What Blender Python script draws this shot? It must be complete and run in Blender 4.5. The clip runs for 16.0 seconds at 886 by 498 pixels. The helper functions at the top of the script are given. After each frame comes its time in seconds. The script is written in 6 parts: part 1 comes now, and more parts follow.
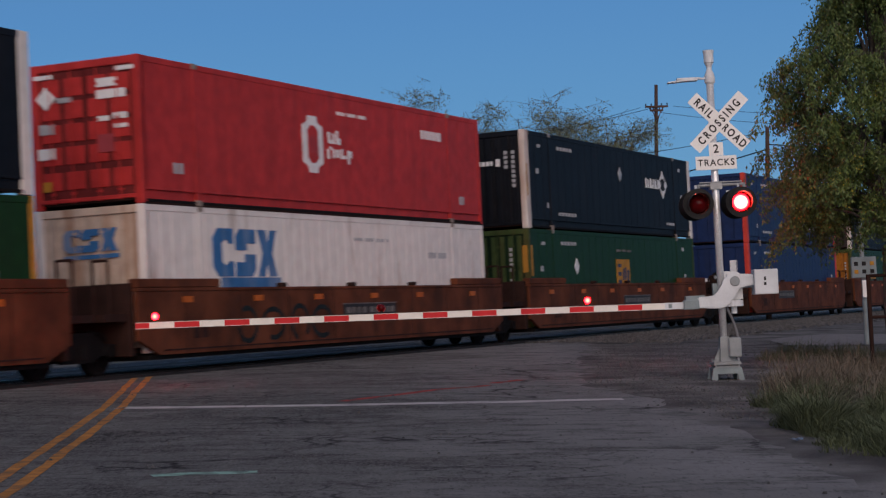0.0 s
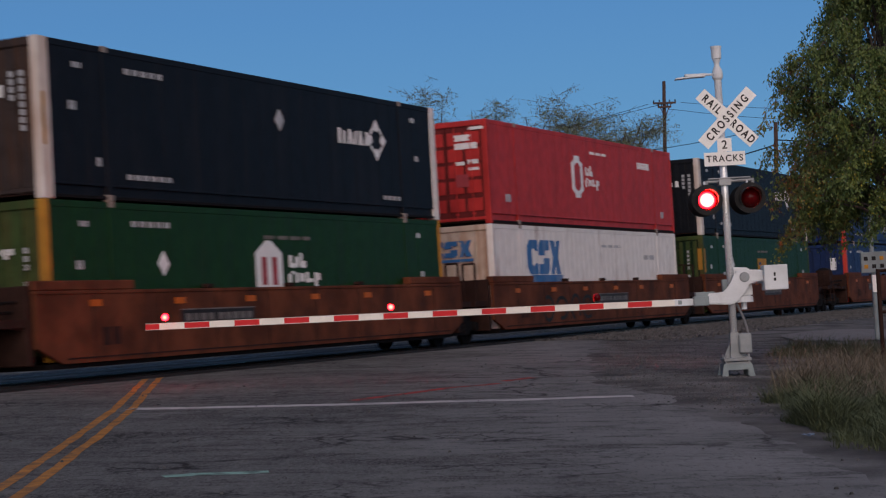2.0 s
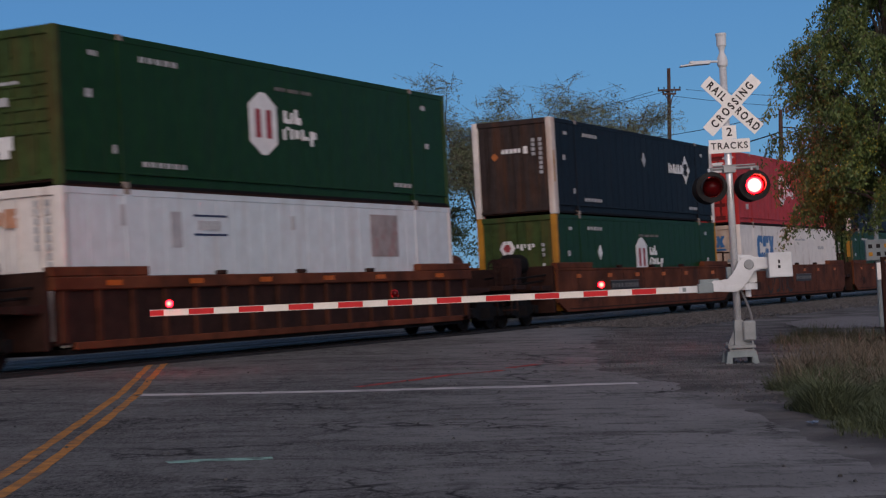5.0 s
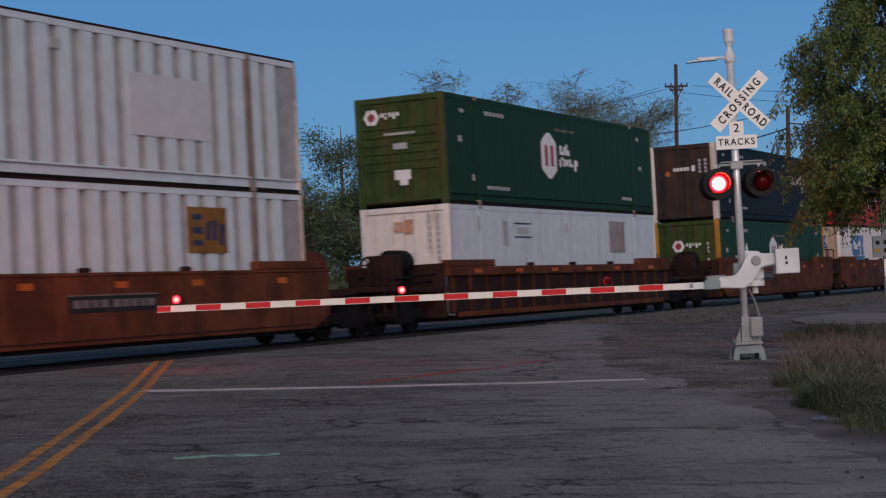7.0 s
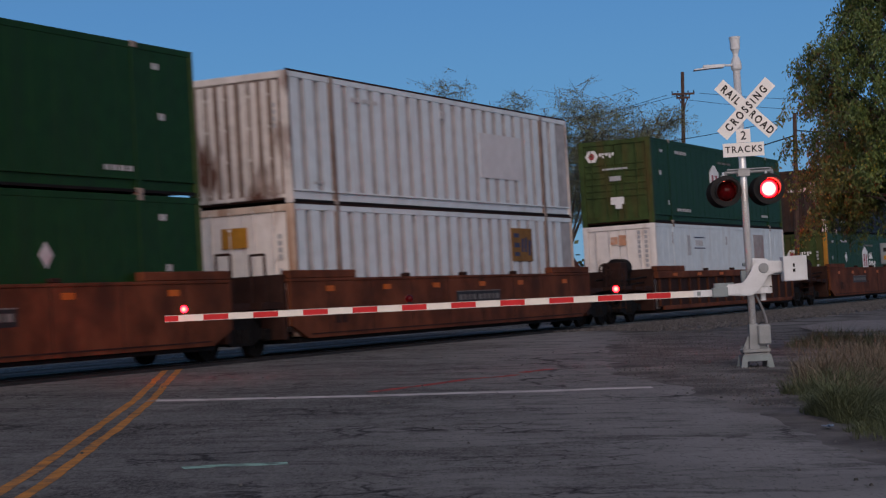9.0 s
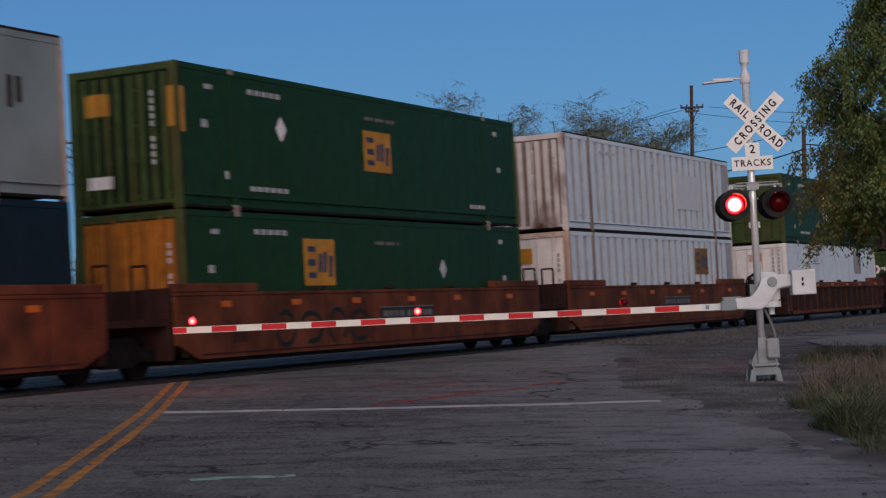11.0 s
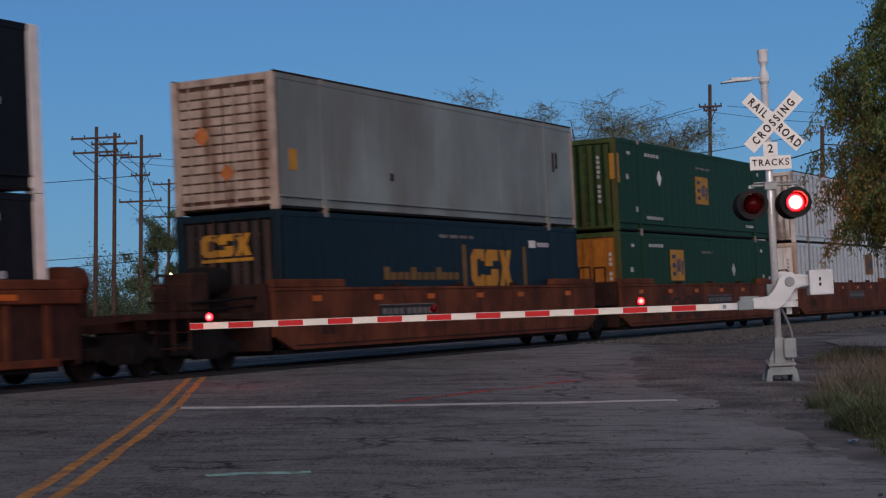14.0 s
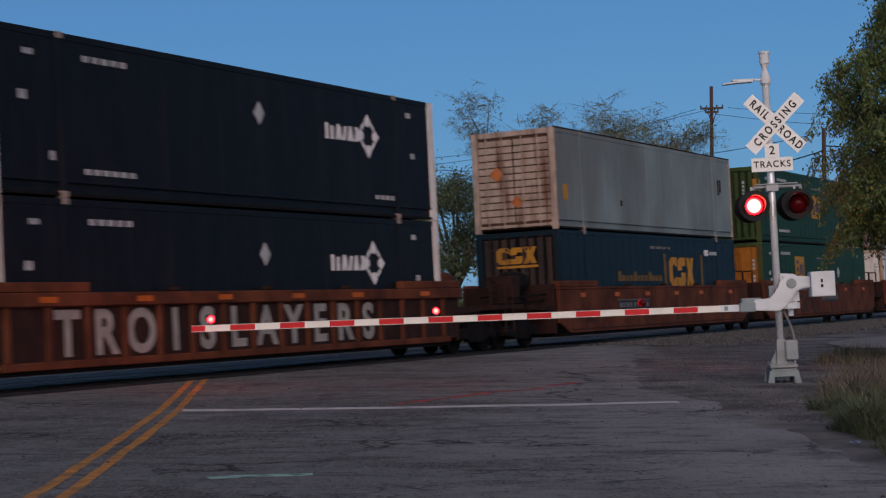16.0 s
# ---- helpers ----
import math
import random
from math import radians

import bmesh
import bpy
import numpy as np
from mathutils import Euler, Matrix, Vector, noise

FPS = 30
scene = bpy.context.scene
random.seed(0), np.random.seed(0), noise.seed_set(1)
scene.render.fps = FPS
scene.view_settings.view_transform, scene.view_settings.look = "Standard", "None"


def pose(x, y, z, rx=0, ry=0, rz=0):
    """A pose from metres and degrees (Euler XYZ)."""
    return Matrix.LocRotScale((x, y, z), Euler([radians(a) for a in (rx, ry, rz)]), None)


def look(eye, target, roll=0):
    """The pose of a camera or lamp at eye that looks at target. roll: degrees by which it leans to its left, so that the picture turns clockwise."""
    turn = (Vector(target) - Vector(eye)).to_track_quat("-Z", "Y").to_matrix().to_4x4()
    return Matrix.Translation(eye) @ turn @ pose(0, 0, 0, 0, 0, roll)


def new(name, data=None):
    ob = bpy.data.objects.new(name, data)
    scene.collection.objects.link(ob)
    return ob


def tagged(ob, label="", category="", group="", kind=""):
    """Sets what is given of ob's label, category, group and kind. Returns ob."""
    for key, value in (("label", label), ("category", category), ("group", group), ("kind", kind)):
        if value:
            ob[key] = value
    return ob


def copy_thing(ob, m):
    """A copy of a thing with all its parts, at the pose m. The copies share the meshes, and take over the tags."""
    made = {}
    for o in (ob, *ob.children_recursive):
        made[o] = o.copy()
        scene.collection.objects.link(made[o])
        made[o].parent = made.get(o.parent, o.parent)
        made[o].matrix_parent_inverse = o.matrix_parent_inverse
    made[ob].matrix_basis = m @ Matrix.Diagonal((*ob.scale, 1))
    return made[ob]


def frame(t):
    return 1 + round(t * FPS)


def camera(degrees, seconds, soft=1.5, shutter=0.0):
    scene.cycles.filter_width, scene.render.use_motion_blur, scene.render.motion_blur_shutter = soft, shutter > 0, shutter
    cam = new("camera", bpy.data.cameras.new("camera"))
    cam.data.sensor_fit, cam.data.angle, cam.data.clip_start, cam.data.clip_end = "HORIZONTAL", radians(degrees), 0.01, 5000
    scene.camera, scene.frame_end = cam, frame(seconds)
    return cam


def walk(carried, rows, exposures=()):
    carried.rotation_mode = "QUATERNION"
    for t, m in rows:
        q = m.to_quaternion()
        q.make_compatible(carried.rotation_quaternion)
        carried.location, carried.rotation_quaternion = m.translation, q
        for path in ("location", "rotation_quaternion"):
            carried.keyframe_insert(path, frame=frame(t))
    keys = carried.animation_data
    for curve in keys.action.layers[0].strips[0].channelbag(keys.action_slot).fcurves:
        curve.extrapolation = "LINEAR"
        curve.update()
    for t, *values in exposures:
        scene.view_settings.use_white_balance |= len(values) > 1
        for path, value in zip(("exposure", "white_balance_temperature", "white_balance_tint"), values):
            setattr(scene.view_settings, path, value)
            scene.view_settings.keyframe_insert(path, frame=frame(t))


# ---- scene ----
# ---------------------------------------------------------------- camera
LENS = 28.01
EYE = 1.62
TILT, LEAN = 2.199, 2.783
# seconds, turn to the left, upward tilt, roll, in degrees from the first pose
TURNS = [
    (0.0, 0.000, 0.000, 0.000),
    (0.5, -0.035, -0.177, -0.183),
    (1.0, 0.023, -0.128, -0.234),
    (1.5, 0.187, -0.091, -0.295),
    (2.0, 0.294, -0.048, -0.503),
    (2.5, 0.375, -0.007, -0.617),
    (3.0, 0.487, -0.138, -0.617),
    (3.5, 0.452, -0.180, -0.580),
    (6.0, 0.478, -0.651, -0.318),
    (6.5, 0.541, -0.663, -0.345),
    (7.0, 0.655, -0.594, -0.384),
    (7.5, 0.743, -0.533, -0.429),
    (8.0, 0.837, -0.549, -0.533),
    (8.5, 0.893, -0.491, -0.523),
    (9.0, 0.889, -0.315, -0.603),
    (11.5, 1.281, 0.110, -0.345),
    (12.0, 1.414, -0.041, -0.354),
    (12.5, 1.445, -0.101, -0.500),
    (13.0, 1.498, -0.069, -0.356),
    (13.5, 1.580, -0.028, -0.288),
    (14.0, 1.708, 0.020, -0.037),
    (14.5, 1.792, 0.022, -0.121),
    (15.0, 1.808, -0.018, -0.107),
    (15.5, 1.789, 0.027, -0.095),
    (16.0, 1.762, 0.090, -0.115),
]
cam = camera(LENS, 16.0, soft=1.25, shutter=0.65)
FIRST = pose(0, 0, EYE, 90 + TILT, 0, 0) @ pose(0, 0, 0, 0, 0, -LEAN)
walk(cam, [(t, FIRST @ pose(0, 0, 0, 0, yaw, 0) @ pose(0, 0, 0, up, 0, roll)) for t, yaw, up, roll in TURNS],
     exposures=((0.0, 0.0, 6500, 10), (16.0, 0.0, 6500, 10)))

# ---------------------------------------------------------------- dusk light
SUN_AZ = 172.0               # compass turn of the afterglow, behind the camera
world = bpy.data.worlds.new("dusk_sky")
scene.world = world
world.use_nodes = True
wn, wl = world.node_tree.nodes, world.node_tree.links
sky = wn.new("ShaderNodeTexSky")
sky.sky_type = "NISHITA"
sky.sun_disc = False
sky.sun_elevation = radians(3.0)
sky.sun_rotation = radians(SUN_AZ)
sky.air_density, sky.dust_density, sky.ozone_density = 1.0, 0.3, 6.0
# the blue of the earth's shadow by height over the horizon
sky_co = wn.new("ShaderNodeTexCoord")
sky_sep = wn.new("ShaderNodeSeparateXYZ")
sky_ramp = wn.new("ShaderNodeValToRGB")
wl.new(sky_co.outputs["Generated"], sky_sep.inputs[0])
wl.new(sky_sep.outputs["Z"], sky_ramp.inputs["Fac"])
for k, (at, colour) in enumerate(((0.0, (0.155, 0.335, 0.54)), (0.17, (0.094, 0.222, 0.425)), (0.4, (0.075, 0.12, 0.205)), (1.0, (0.075, 0.10, 0.155)))):
    stop = sky_ramp.color_ramp.elements[k] if k < 2 else sky_ramp.color_ramp.elements.new(at)
    stop.position, stop.color = at, (*colour, 1)
sky_mix = wn.new("ShaderNodeMix")
sky_mix.data_type = "RGBA"
sky_mix.inputs[0].default_value = 0.06
wl.new(sky_ramp.outputs["Color"], sky_mix.inputs[6])
wl.new(sky.outputs["Color"], sky_mix.inputs[7])
wl.new(sky_mix.outputs[2], wn["Background"].inputs["Color"])
wn["Background"].inputs["Strength"].default_value = 1.0
sun = new("sun", bpy.data.lights.new("sun", "SUN"))
sun.data.energy, sun.data.angle, sun.data.color = 2.3, radians(60), (1.0, 0.79, 0.67)
sun.matrix_world = look((0, 0, 0), (-math.sin(radians(SUN_AZ)), -math.cos(radians(SUN_AZ)), -0.42))

# ---------------------------------------------------------------- plan
TRACK_TURN = 64.947          # heading of the track, degrees from +x
PSI = radians(90 - TRACK_TURN)
ALONG = Vector((math.sin(PSI), math.cos(PSI), 0))
ACROSS = Vector((-math.cos(PSI), math.sin(PSI), 0))
RAIL_Z = 0.83
CENTRE_D = 20.93             # track centre from the eye, square to the track
SLOPE, CREST = 0.03947, 20.2
BOX_L, BOX_W, BOX_H = 16.15, 2.59, 2.896


def ground_z(x, y):
    d = x * ACROSS.x + y * ACROSS.y
    z = RAIL_Z - 0.02
    if d < CREST:
        z -= SLOPE * (CREST - max(d, -6.0))
    if d > 28.5:
        z -= 0.03 * (min(d, 46.0) - 28.5)      # falls again beyond the second track
    return z


def at_track(s, d, z):
    p = ALONG * s + ACROSS * d
    return Vector((p.x, p.y, z))


# ---------------------------------------------------------------- materials
def nodes_of(name):
    m = bpy.data.materials.new(name)
    m.use_nodes = True
    return m, m.node_tree.nodes, m.node_tree.links, m.node_tree.nodes["Principled BSDF"]


def mix_node(N, Lk, fac, a, b, blend="MIX"):
    n = N.new("ShaderNodeMix")
    n.data_type, n.blend_type = "RGBA", blend
    for sock, val in ((n.inputs[0], fac), (n.inputs[6], a), (n.inputs[7], b)):
        if isinstance(val, bpy.types.NodeSocket):
            Lk.new(val, sock)
        elif isinstance(val, (int, float)):
            sock.default_value = val
        else:
            sock.default_value = (*val, 1)
    return n.outputs[2]


def noise_node(N, Lk, scale, stretch=(1, 1, 1), detail=5.0, space="Object", lo=0.35, hi=0.65, crisp=0.5):
    co = N.new("ShaderNodeTexCoord")
    mp = N.new("ShaderNodeMapping")
    mp.inputs["Scale"].default_value = stretch
    nz = N.new("ShaderNodeTexNoise")
    nz.inputs["Scale"].default_value, nz.inputs["Detail"].default_value, nz.inputs["Roughness"].default_value = scale, detail, crisp
    rg = N.new("ShaderNodeMapRange")
    rg.inputs["From Min"].default_value, rg.inputs["From Max"].default_value = lo, hi
    Lk.new(co.outputs[space], mp.inputs["Vector"])
    Lk.new(mp.outputs["Vector"], nz.inputs["Vector"])
    Lk.new(nz.outputs["Fac"], rg.inputs["Value"])
    return rg.outputs["Result"]


def scaled(N, Lk, value, k):
    n = N.new("ShaderNodeMath")
    n.operation = "MULTIPLY"
    n.use_clamp = True
    n.inputs[1].default_value = k
    Lk.new(value, n.inputs[0])
    return n.outputs[0]


def surface(name, base, rough=0.6, metal=0.0, var=0.2, scale=3.0, grain=60.0, bump=0.15, dirt=None, dirt_amount=0.0,
            streak=(2.2, 2.2, 0.25), dirt_lo=0.5, dirt_hi=0.75, bump_dist=0.01, gloss=0.12):
    """Paint, metal or ground: two scales of variation, streaked dirt and a fine relief."""
    m, N, Lk, B = nodes_of(name)
    dark = tuple(c * (1 - var) for c in base)
    light = tuple(min(1.0, c * (1 + var * 0.6)) for c in base)
    col = mix_node(N, Lk, noise_node(N, Lk, scale), dark, light)
    fine = noise_node(N, Lk, grain, detail=3.0)
    col = mix_node(N, Lk, scaled(N, Lk, fine, 0.35), col, tuple(c * 0.72 for c in base))
    if dirt:
        col = mix_node(N, Lk, scaled(N, Lk, noise_node(N, Lk, 1.3, streak, 6.0, lo=dirt_lo, hi=dirt_hi), dirt_amount), col, dirt)
    Lk.new(col, B.inputs["Base Color"])
    B.inputs["Metallic"].default_value = metal
    B.inputs["Specular IOR Level"].default_value = gloss
    rg = N.new("ShaderNodeMapRange")
    rg.inputs["To Min"].default_value, rg.inputs["To Max"].default_value = max(0.05, rough - 0.12), min(1.0, rough + 0.12)
    Lk.new(fine, rg.inputs["Value"])
    Lk.new(rg.outputs["Result"], B.inputs["Roughness"])
    if bump:
        bp = N.new("ShaderNodeBump")
        bp.inputs["Strength"].default_value, bp.inputs["Distance"].default_value = bump, bump_dist
        Lk.new(fine, bp.inputs["Height"])
        Lk.new(bp.outputs["Normal"], B.inputs["Normal"])
    return m


def glowing(name, colour, strength):
    m, N, Lk, B = nodes_of(name)
    B.inputs["Base Color"].default_value = (*colour, 1)
    B.inputs["Emission Color"].default_value = (*colour, 1)
    B.inputs["Emission Strength"].default_value = strength
    return m


def hot_lens(name, radius, strength, core=1.0):
    """A lit red lens: white-hot over the bulb, deep red towards its rim."""
    m, N, Lk, B = nodes_of(name)
    co = N.new("ShaderNodeTexCoord")
    ln = N.new("ShaderNodeVectorMath")
    ln.operation = "LENGTH"
    dv = N.new("ShaderNodeMath")
    dv.operation = "DIVIDE"
    dv.inputs[1].default_value = radius
    rp = N.new("ShaderNodeValToRGB")
    for k, (at, colour) in enumerate(((0.0, (1.0, 0.30 * core, 0.20 * core)), (1.0, (1.0, 0.0008, 0.003)), (0.52, (1.0, 0.11 * core, 0.07 * core)), (0.80, (1.0, 0.0012 + 0.002 * core, 0.003 + 0.003 * core)))):
        stop = rp.color_ramp.elements[k] if k < 2 else rp.color_ramp.elements.new(at)
        stop.position, stop.color = at, (*colour, 1)
    fl = N.new("ShaderNodeVectorMath")
    fl.operation = "MULTIPLY"
    fl.inputs[1].default_value = (1, 0, 1)
    Lk.new(co.outputs["Object"], fl.inputs[0])
    Lk.new(fl.outputs["Vector"], ln.inputs[0])
    Lk.new(ln.outputs["Value"], dv.inputs[0])
    Lk.new(dv.outputs[0], rp.inputs["Fac"])
    Lk.new(rp.outputs["Color"], B.inputs["Emission Color"])
    B.inputs["Base Color"].default_value = (0.3, 0.01, 0.01, 1)
    B.inputs["Emission Strength"].default_value = strength
    return m


RUST = (0.10, 0.045, 0.025)
M_RED = surface("red_container_paint", (0.43, 0.034, 0.032), 0.5, dirt=(0.20, 0.02, 0.018), dirt_amount=0.5)
M_WHITE = surface("white_container_paint", (0.70, 0.66, 0.63), 0.5, var=0.08, dirt=(0.20, 0.095, 0.05), dirt_amount=0.7, dirt_lo=0.60, dirt_hi=0.78, streak=(1.6, 1.6, 0.45))
M_WHITE_RIB = surface("white_corrugated_paint", (0.55, 0.62, 0.66), 0.5, var=0.08, dirt=(0.36, 0.30, 0.27), dirt_amount=0.35, dirt_lo=0.55)
M_GREY = surface("weathered_grey_paint", (0.195, 0.240, 0.240), 0.6, var=0.2, scale=0.6, dirt=(0.105, 0.10, 0.092), dirt_amount=0.6, dirt_lo=0.46, dirt_hi=0.66, streak=(0.38, 0.38, 0.12))
M_BLACK = surface("blue_black_container_paint", (0.0065, 0.008, 0.0115), 0.55, var=0.25, dirt=(0.02, 0.017, 0.018), dirt_amount=0.4)
M_GREEN = surface("green_container_paint", (0.0085, 0.036, 0.0085), 0.5, var=0.2, dirt=(0.012, 0.026, 0.011), dirt_amount=0.5)
M_GREEN_WORN = surface("olive_worn_green_paint", (0.040, 0.065, 0.020), 0.6, var=0.3, dirt=(0.09, 0.05, 0.02), dirt_amount=0.6)
M_BLUE = surface("blue_container_paint", (0.012, 0.026, 0.085), 0.5, dirt=(0.02, 0.025, 0.05), dirt_amount=0.4)
M_NAVY = surface("navy_container_paint", (0.006, 0.016, 0.024), 0.5, dirt=(0.012, 0.016, 0.02), dirt_amount=0.5)
M_CREAM = surface("cream_stained_paint", (0.54, 0.44, 0.36), 0.6, var=0.2, dirt=(0.25, 0.12, 0.06), dirt_amount=0.8, dirt_lo=0.48, dirt_hi=0.72)
M_TAN = surface("stained_tan_paint", (0.37, 0.29, 0.235), 0.65, var=0.25, dirt=(0.10, 0.04, 0.022), dirt_amount=0.85, dirt_lo=0.50, dirt_hi=0.70, streak=(2.6, 2.6, 0.3))
M_RUSTWHITE = surface("rust_streaked_white_paint", (0.56, 0.52, 0.49), 0.6, var=0.15, dirt=(0.085, 0.032, 0.018), dirt_amount=0.95, dirt_lo=0.50, dirt_hi=0.62, streak=(0.75, 0.75, 0.42))
M_LIFT_RECESS = surface("grimy_post_shaded_recess_paint", (0.25, 0.20, 0.175), 0.65, var=0.3, dirt=(0.09, 0.05, 0.035), dirt_amount=0.7)
M_FADEDORANGE = surface("faded_peach_sticker", (0.52, 0.27, 0.17), 0.6, var=0.3, dirt=(0.6, 0.55, 0.5), dirt_amount=0.6, streak=(3, 3, 3))
M_POST = surface("pale_scuffed_post_paint", (0.66, 0.62, 0.58), 0.55, var=0.12, dirt=(0.35, 0.2, 0.12), dirt_amount=0.7)
M_YELLOW = surface("yellow_marking_paint", (0.42, 0.20, 0.025), 0.55, dirt=(0.2, 0.1, 0.03), dirt_amount=0.5)
# worn yellow door paint, with an orange glow mixed into its colour
M_ORANGEDOOR = surface("worn_door_orange_glow_paint", (0.36, 0.13, 0.018), 0.6, var=0.3, dirt=(0.10, 0.05, 0.02), dirt_amount=0.75)
M_REDPOST = surface("bright_red_post_paint", (0.50, 0.05, 0.035), 0.5)
M_DARKEND = surface("brown_black_door_paint", (0.040, 0.030, 0.028), 0.65, var=0.3, dirt=(0.09, 0.04, 0.022), dirt_amount=0.8)
M_CAR = surface("rusty_brown_car_steel", (0.108, 0.034, 0.016), 0.75, var=0.45, scale=1.6, dirt=(0.030, 0.014, 0.010), dirt_amount=0.7, streak=(0.8, 0.8, 0.5))
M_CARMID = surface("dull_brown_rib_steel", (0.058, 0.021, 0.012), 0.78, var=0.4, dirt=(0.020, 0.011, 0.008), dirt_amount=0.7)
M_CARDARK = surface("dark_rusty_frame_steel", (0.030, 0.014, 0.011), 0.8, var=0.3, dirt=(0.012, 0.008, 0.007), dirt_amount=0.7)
M_TRUCK = surface("greasy_black_truck_steel", (0.008, 0.007, 0.007), 0.8, var=0.4)
M_CASTING = surface("worn_steel_casting", (0.30, 0.24, 0.20), 0.6, metal=0.3)
M_DECAL = surface("white_decal_film", (0.70, 0.70, 0.70), 0.5, var=0.1)
M_DECALGREY = surface("faded_grey_decal_film", (0.38, 0.39, 0.41), 0.6, var=0.15)
M_DECALBLUE = surface("blue_decal_film", (0.04, 0.14, 0.33), 0.5, var=0.15, dirt=(0.4, 0.4, 0.4), dirt_amount=0.4)
M_DECALRED = surface("dark_red_decal_film", (0.30, 0.05, 0.06), 0.5, var=0.15)
M_DECALNAVY = surface("dark_blue_decal_film", (0.03, 0.04, 0.09), 0.5, var=0.15)
M_ORANGE = surface("orange_reflective_sheet", (0.42, 0.10, 0.012), 0.45)
M_STEELRAIL = surface("polished_rail_head", (0.085, 0.075, 0.072), 0.28, metal=0.5, var=0.2, bump=0.05, gloss=0.3)
M_ALU = surface("galvanised_mast_metal", (0.72, 0.73, 0.74), 0.30, metal=0.35, var=0.06, grain=90, bump=0.02, gloss=0.5)
M_CASTGREY = surface("light_grey_cast_paint", (0.64, 0.66, 0.68), 0.5, var=0.12)
M_FOOTGREY = surface("dulled_grey_foot_paint", (0.29, 0.31, 0.32), 0.6, var=0.25, dirt=(0.16, 0.14, 0.12), dirt_amount=0.5, streak=(4, 4, 2))
M_ARMGREY = surface("dull_galvanised_pipe", (0.30, 0.31, 0.32), 0.5, metal=0.5, var=0.2)
M_VISOR = surface("weathered_black_visor", (0.040, 0.040, 0.041), 0.45, var=0.3, gloss=0.4)
M_BASEGREY = surface("grey_green_base_paint", (0.22, 0.26, 0.27), 0.6, var=0.2)
M_SIGN = surface("white_retroreflective_sheet", (0.86, 0.84, 0.81), 0.4, var=0.04)
M_LETTER = surface("black_sign_letter", (0.02, 0.018, 0.018), 0.5)
M_ARMWHITE = surface("white_arm_tape", (0.78, 0.74, 0.68), 0.45, var=0.07)
M_ARMRED = surface("red_arm_tape", (0.58, 0.025, 0.03), 0.4, var=0.12)
M_HOOD = surface("black_lamp_housing", (0.014, 0.014, 0.015), 0.5, var=0.3)
M_LENSDARK = surface("unlit_red_lens", (0.07, 0.003, 0.004), 0.15, var=0.2, bump=0.0)
M_LIT = hot_lens("lit_red_lens", 0.15, 34.0)
M_LIT_SMALL = hot_lens("lit_small_red_lens", 0.062, 95.0, 0.05)
M_LIT_REAR = glowing("lit_rear_red_lens", (1.0, 0.012, 0.02), 560.0)
M_LIT_TIP = glowing("lit_rear_tip_lens", (1.0, 0.012, 0.02), 380.0)
M_WOOD = surface("dark_creosoted_pole_wood", (0.085, 0.055, 0.045), 0.85, var=0.3, dirt=(0.03, 0.02, 0.018), dirt_amount=0.6, streak=(6, 6, 0.2))
M_WIRE = surface("black_cable", (0.015, 0.015, 0.017), 0.6)
M_RUBBER = surface("grey_flex_hose", (0.16, 0.16, 0.17), 0.6)


# ---------------------------------------------------------------- mesh helpers
def part(name, bm, material, parent=None, label="", smooth=False):
    me = bpy.data.meshes.new(name)
    bmesh.ops.recalc_face_normals(bm, faces=bm.faces)
    if smooth:
        for f in bm.faces:
            f.smooth = True
    bm.to_mesh(me)
    bm.free()
    me.materials.append(material)
    ob = new(name, me)
    if parent:
        ob.parent = parent
    if label:
        ob["label"] = label
    return ob


def thing(name, label, category, group=""):
    return tagged(new(name), label, category, group)


def box(bm, x0, x1, y0, y1, z0, z1):
    v = [bm.verts.new(c) for c in ((x0, y0, z0), (x1, y0, z0), (x1, y1, z0), (x0, y1, z0), (x0, y0, z1), (x1, y0, z1), (x1, y1, z1), (x0, y1, z1))]
    for q in ((0, 3, 2, 1), (4, 5, 6, 7), (0, 1, 5, 4), (1, 2, 6, 5), (2, 3, 7, 6), (3, 0, 4, 7)):
        bm.faces.new([v[i] for i in q])
    return v


def boxes(*dims):
    bm = bmesh.new()
    for d in dims:
        box(bm, *d)
    return bm


def bevelled(bm, w=0.01, seg=1):
    bmesh.ops.bevel(bm, geom=bm.edges[:], offset=w, segments=seg, affect="EDGES", clamp_overlap=True)
    return bm


def tube(bm, a, b, r0, r1=None, n=10, cap=True):
    a, b = Vector(a), Vector(b)
    r1 = r0 if r1 is None else r1
    q = (b - a).to_track_quat("Z", "Y")
    rings = []
    for p, r in ((a, r0), (b, r1)):
        rings.append([bm.verts.new(p + q @ Vector((r * math.cos(2 * math.pi * i / n), r * math.sin(2 * math.pi * i / n), 0))) for i in range(n)])
    for i in range(n):
        bm.faces.new((rings[0][i], rings[0][(i + 1) % n], rings[1][(i + 1) % n], rings[1][i]))
    if cap:
        bm.faces.new(rings[0][::-1])
        bm.faces.new(rings[1])
    return bm


def spun(bm, profile, n=20, axis="Z", origin=(0, 0, 0)):
    """Turns a profile of (radius, height) about an axis."""
    o = Vector(origin)
    rings = []
    for r, h in profile:
        ring = []
        for i in range(n):
            c, s = r * math.cos(2 * math.pi * i / n), r * math.sin(2 * math.pi * i / n)
            ring.append(bm.verts.new(o + Vector({"Z": (c, s, h), "Y": (c, h, s), "X": (h, c, s)}[axis])))
        rings.append(ring)
    for a, b in zip(rings, rings[1:]):
        for i in range(n):
            bm.faces.new((a[i], a[(i + 1) % n], b[(i + 1) % n], b[i]))
    return bm


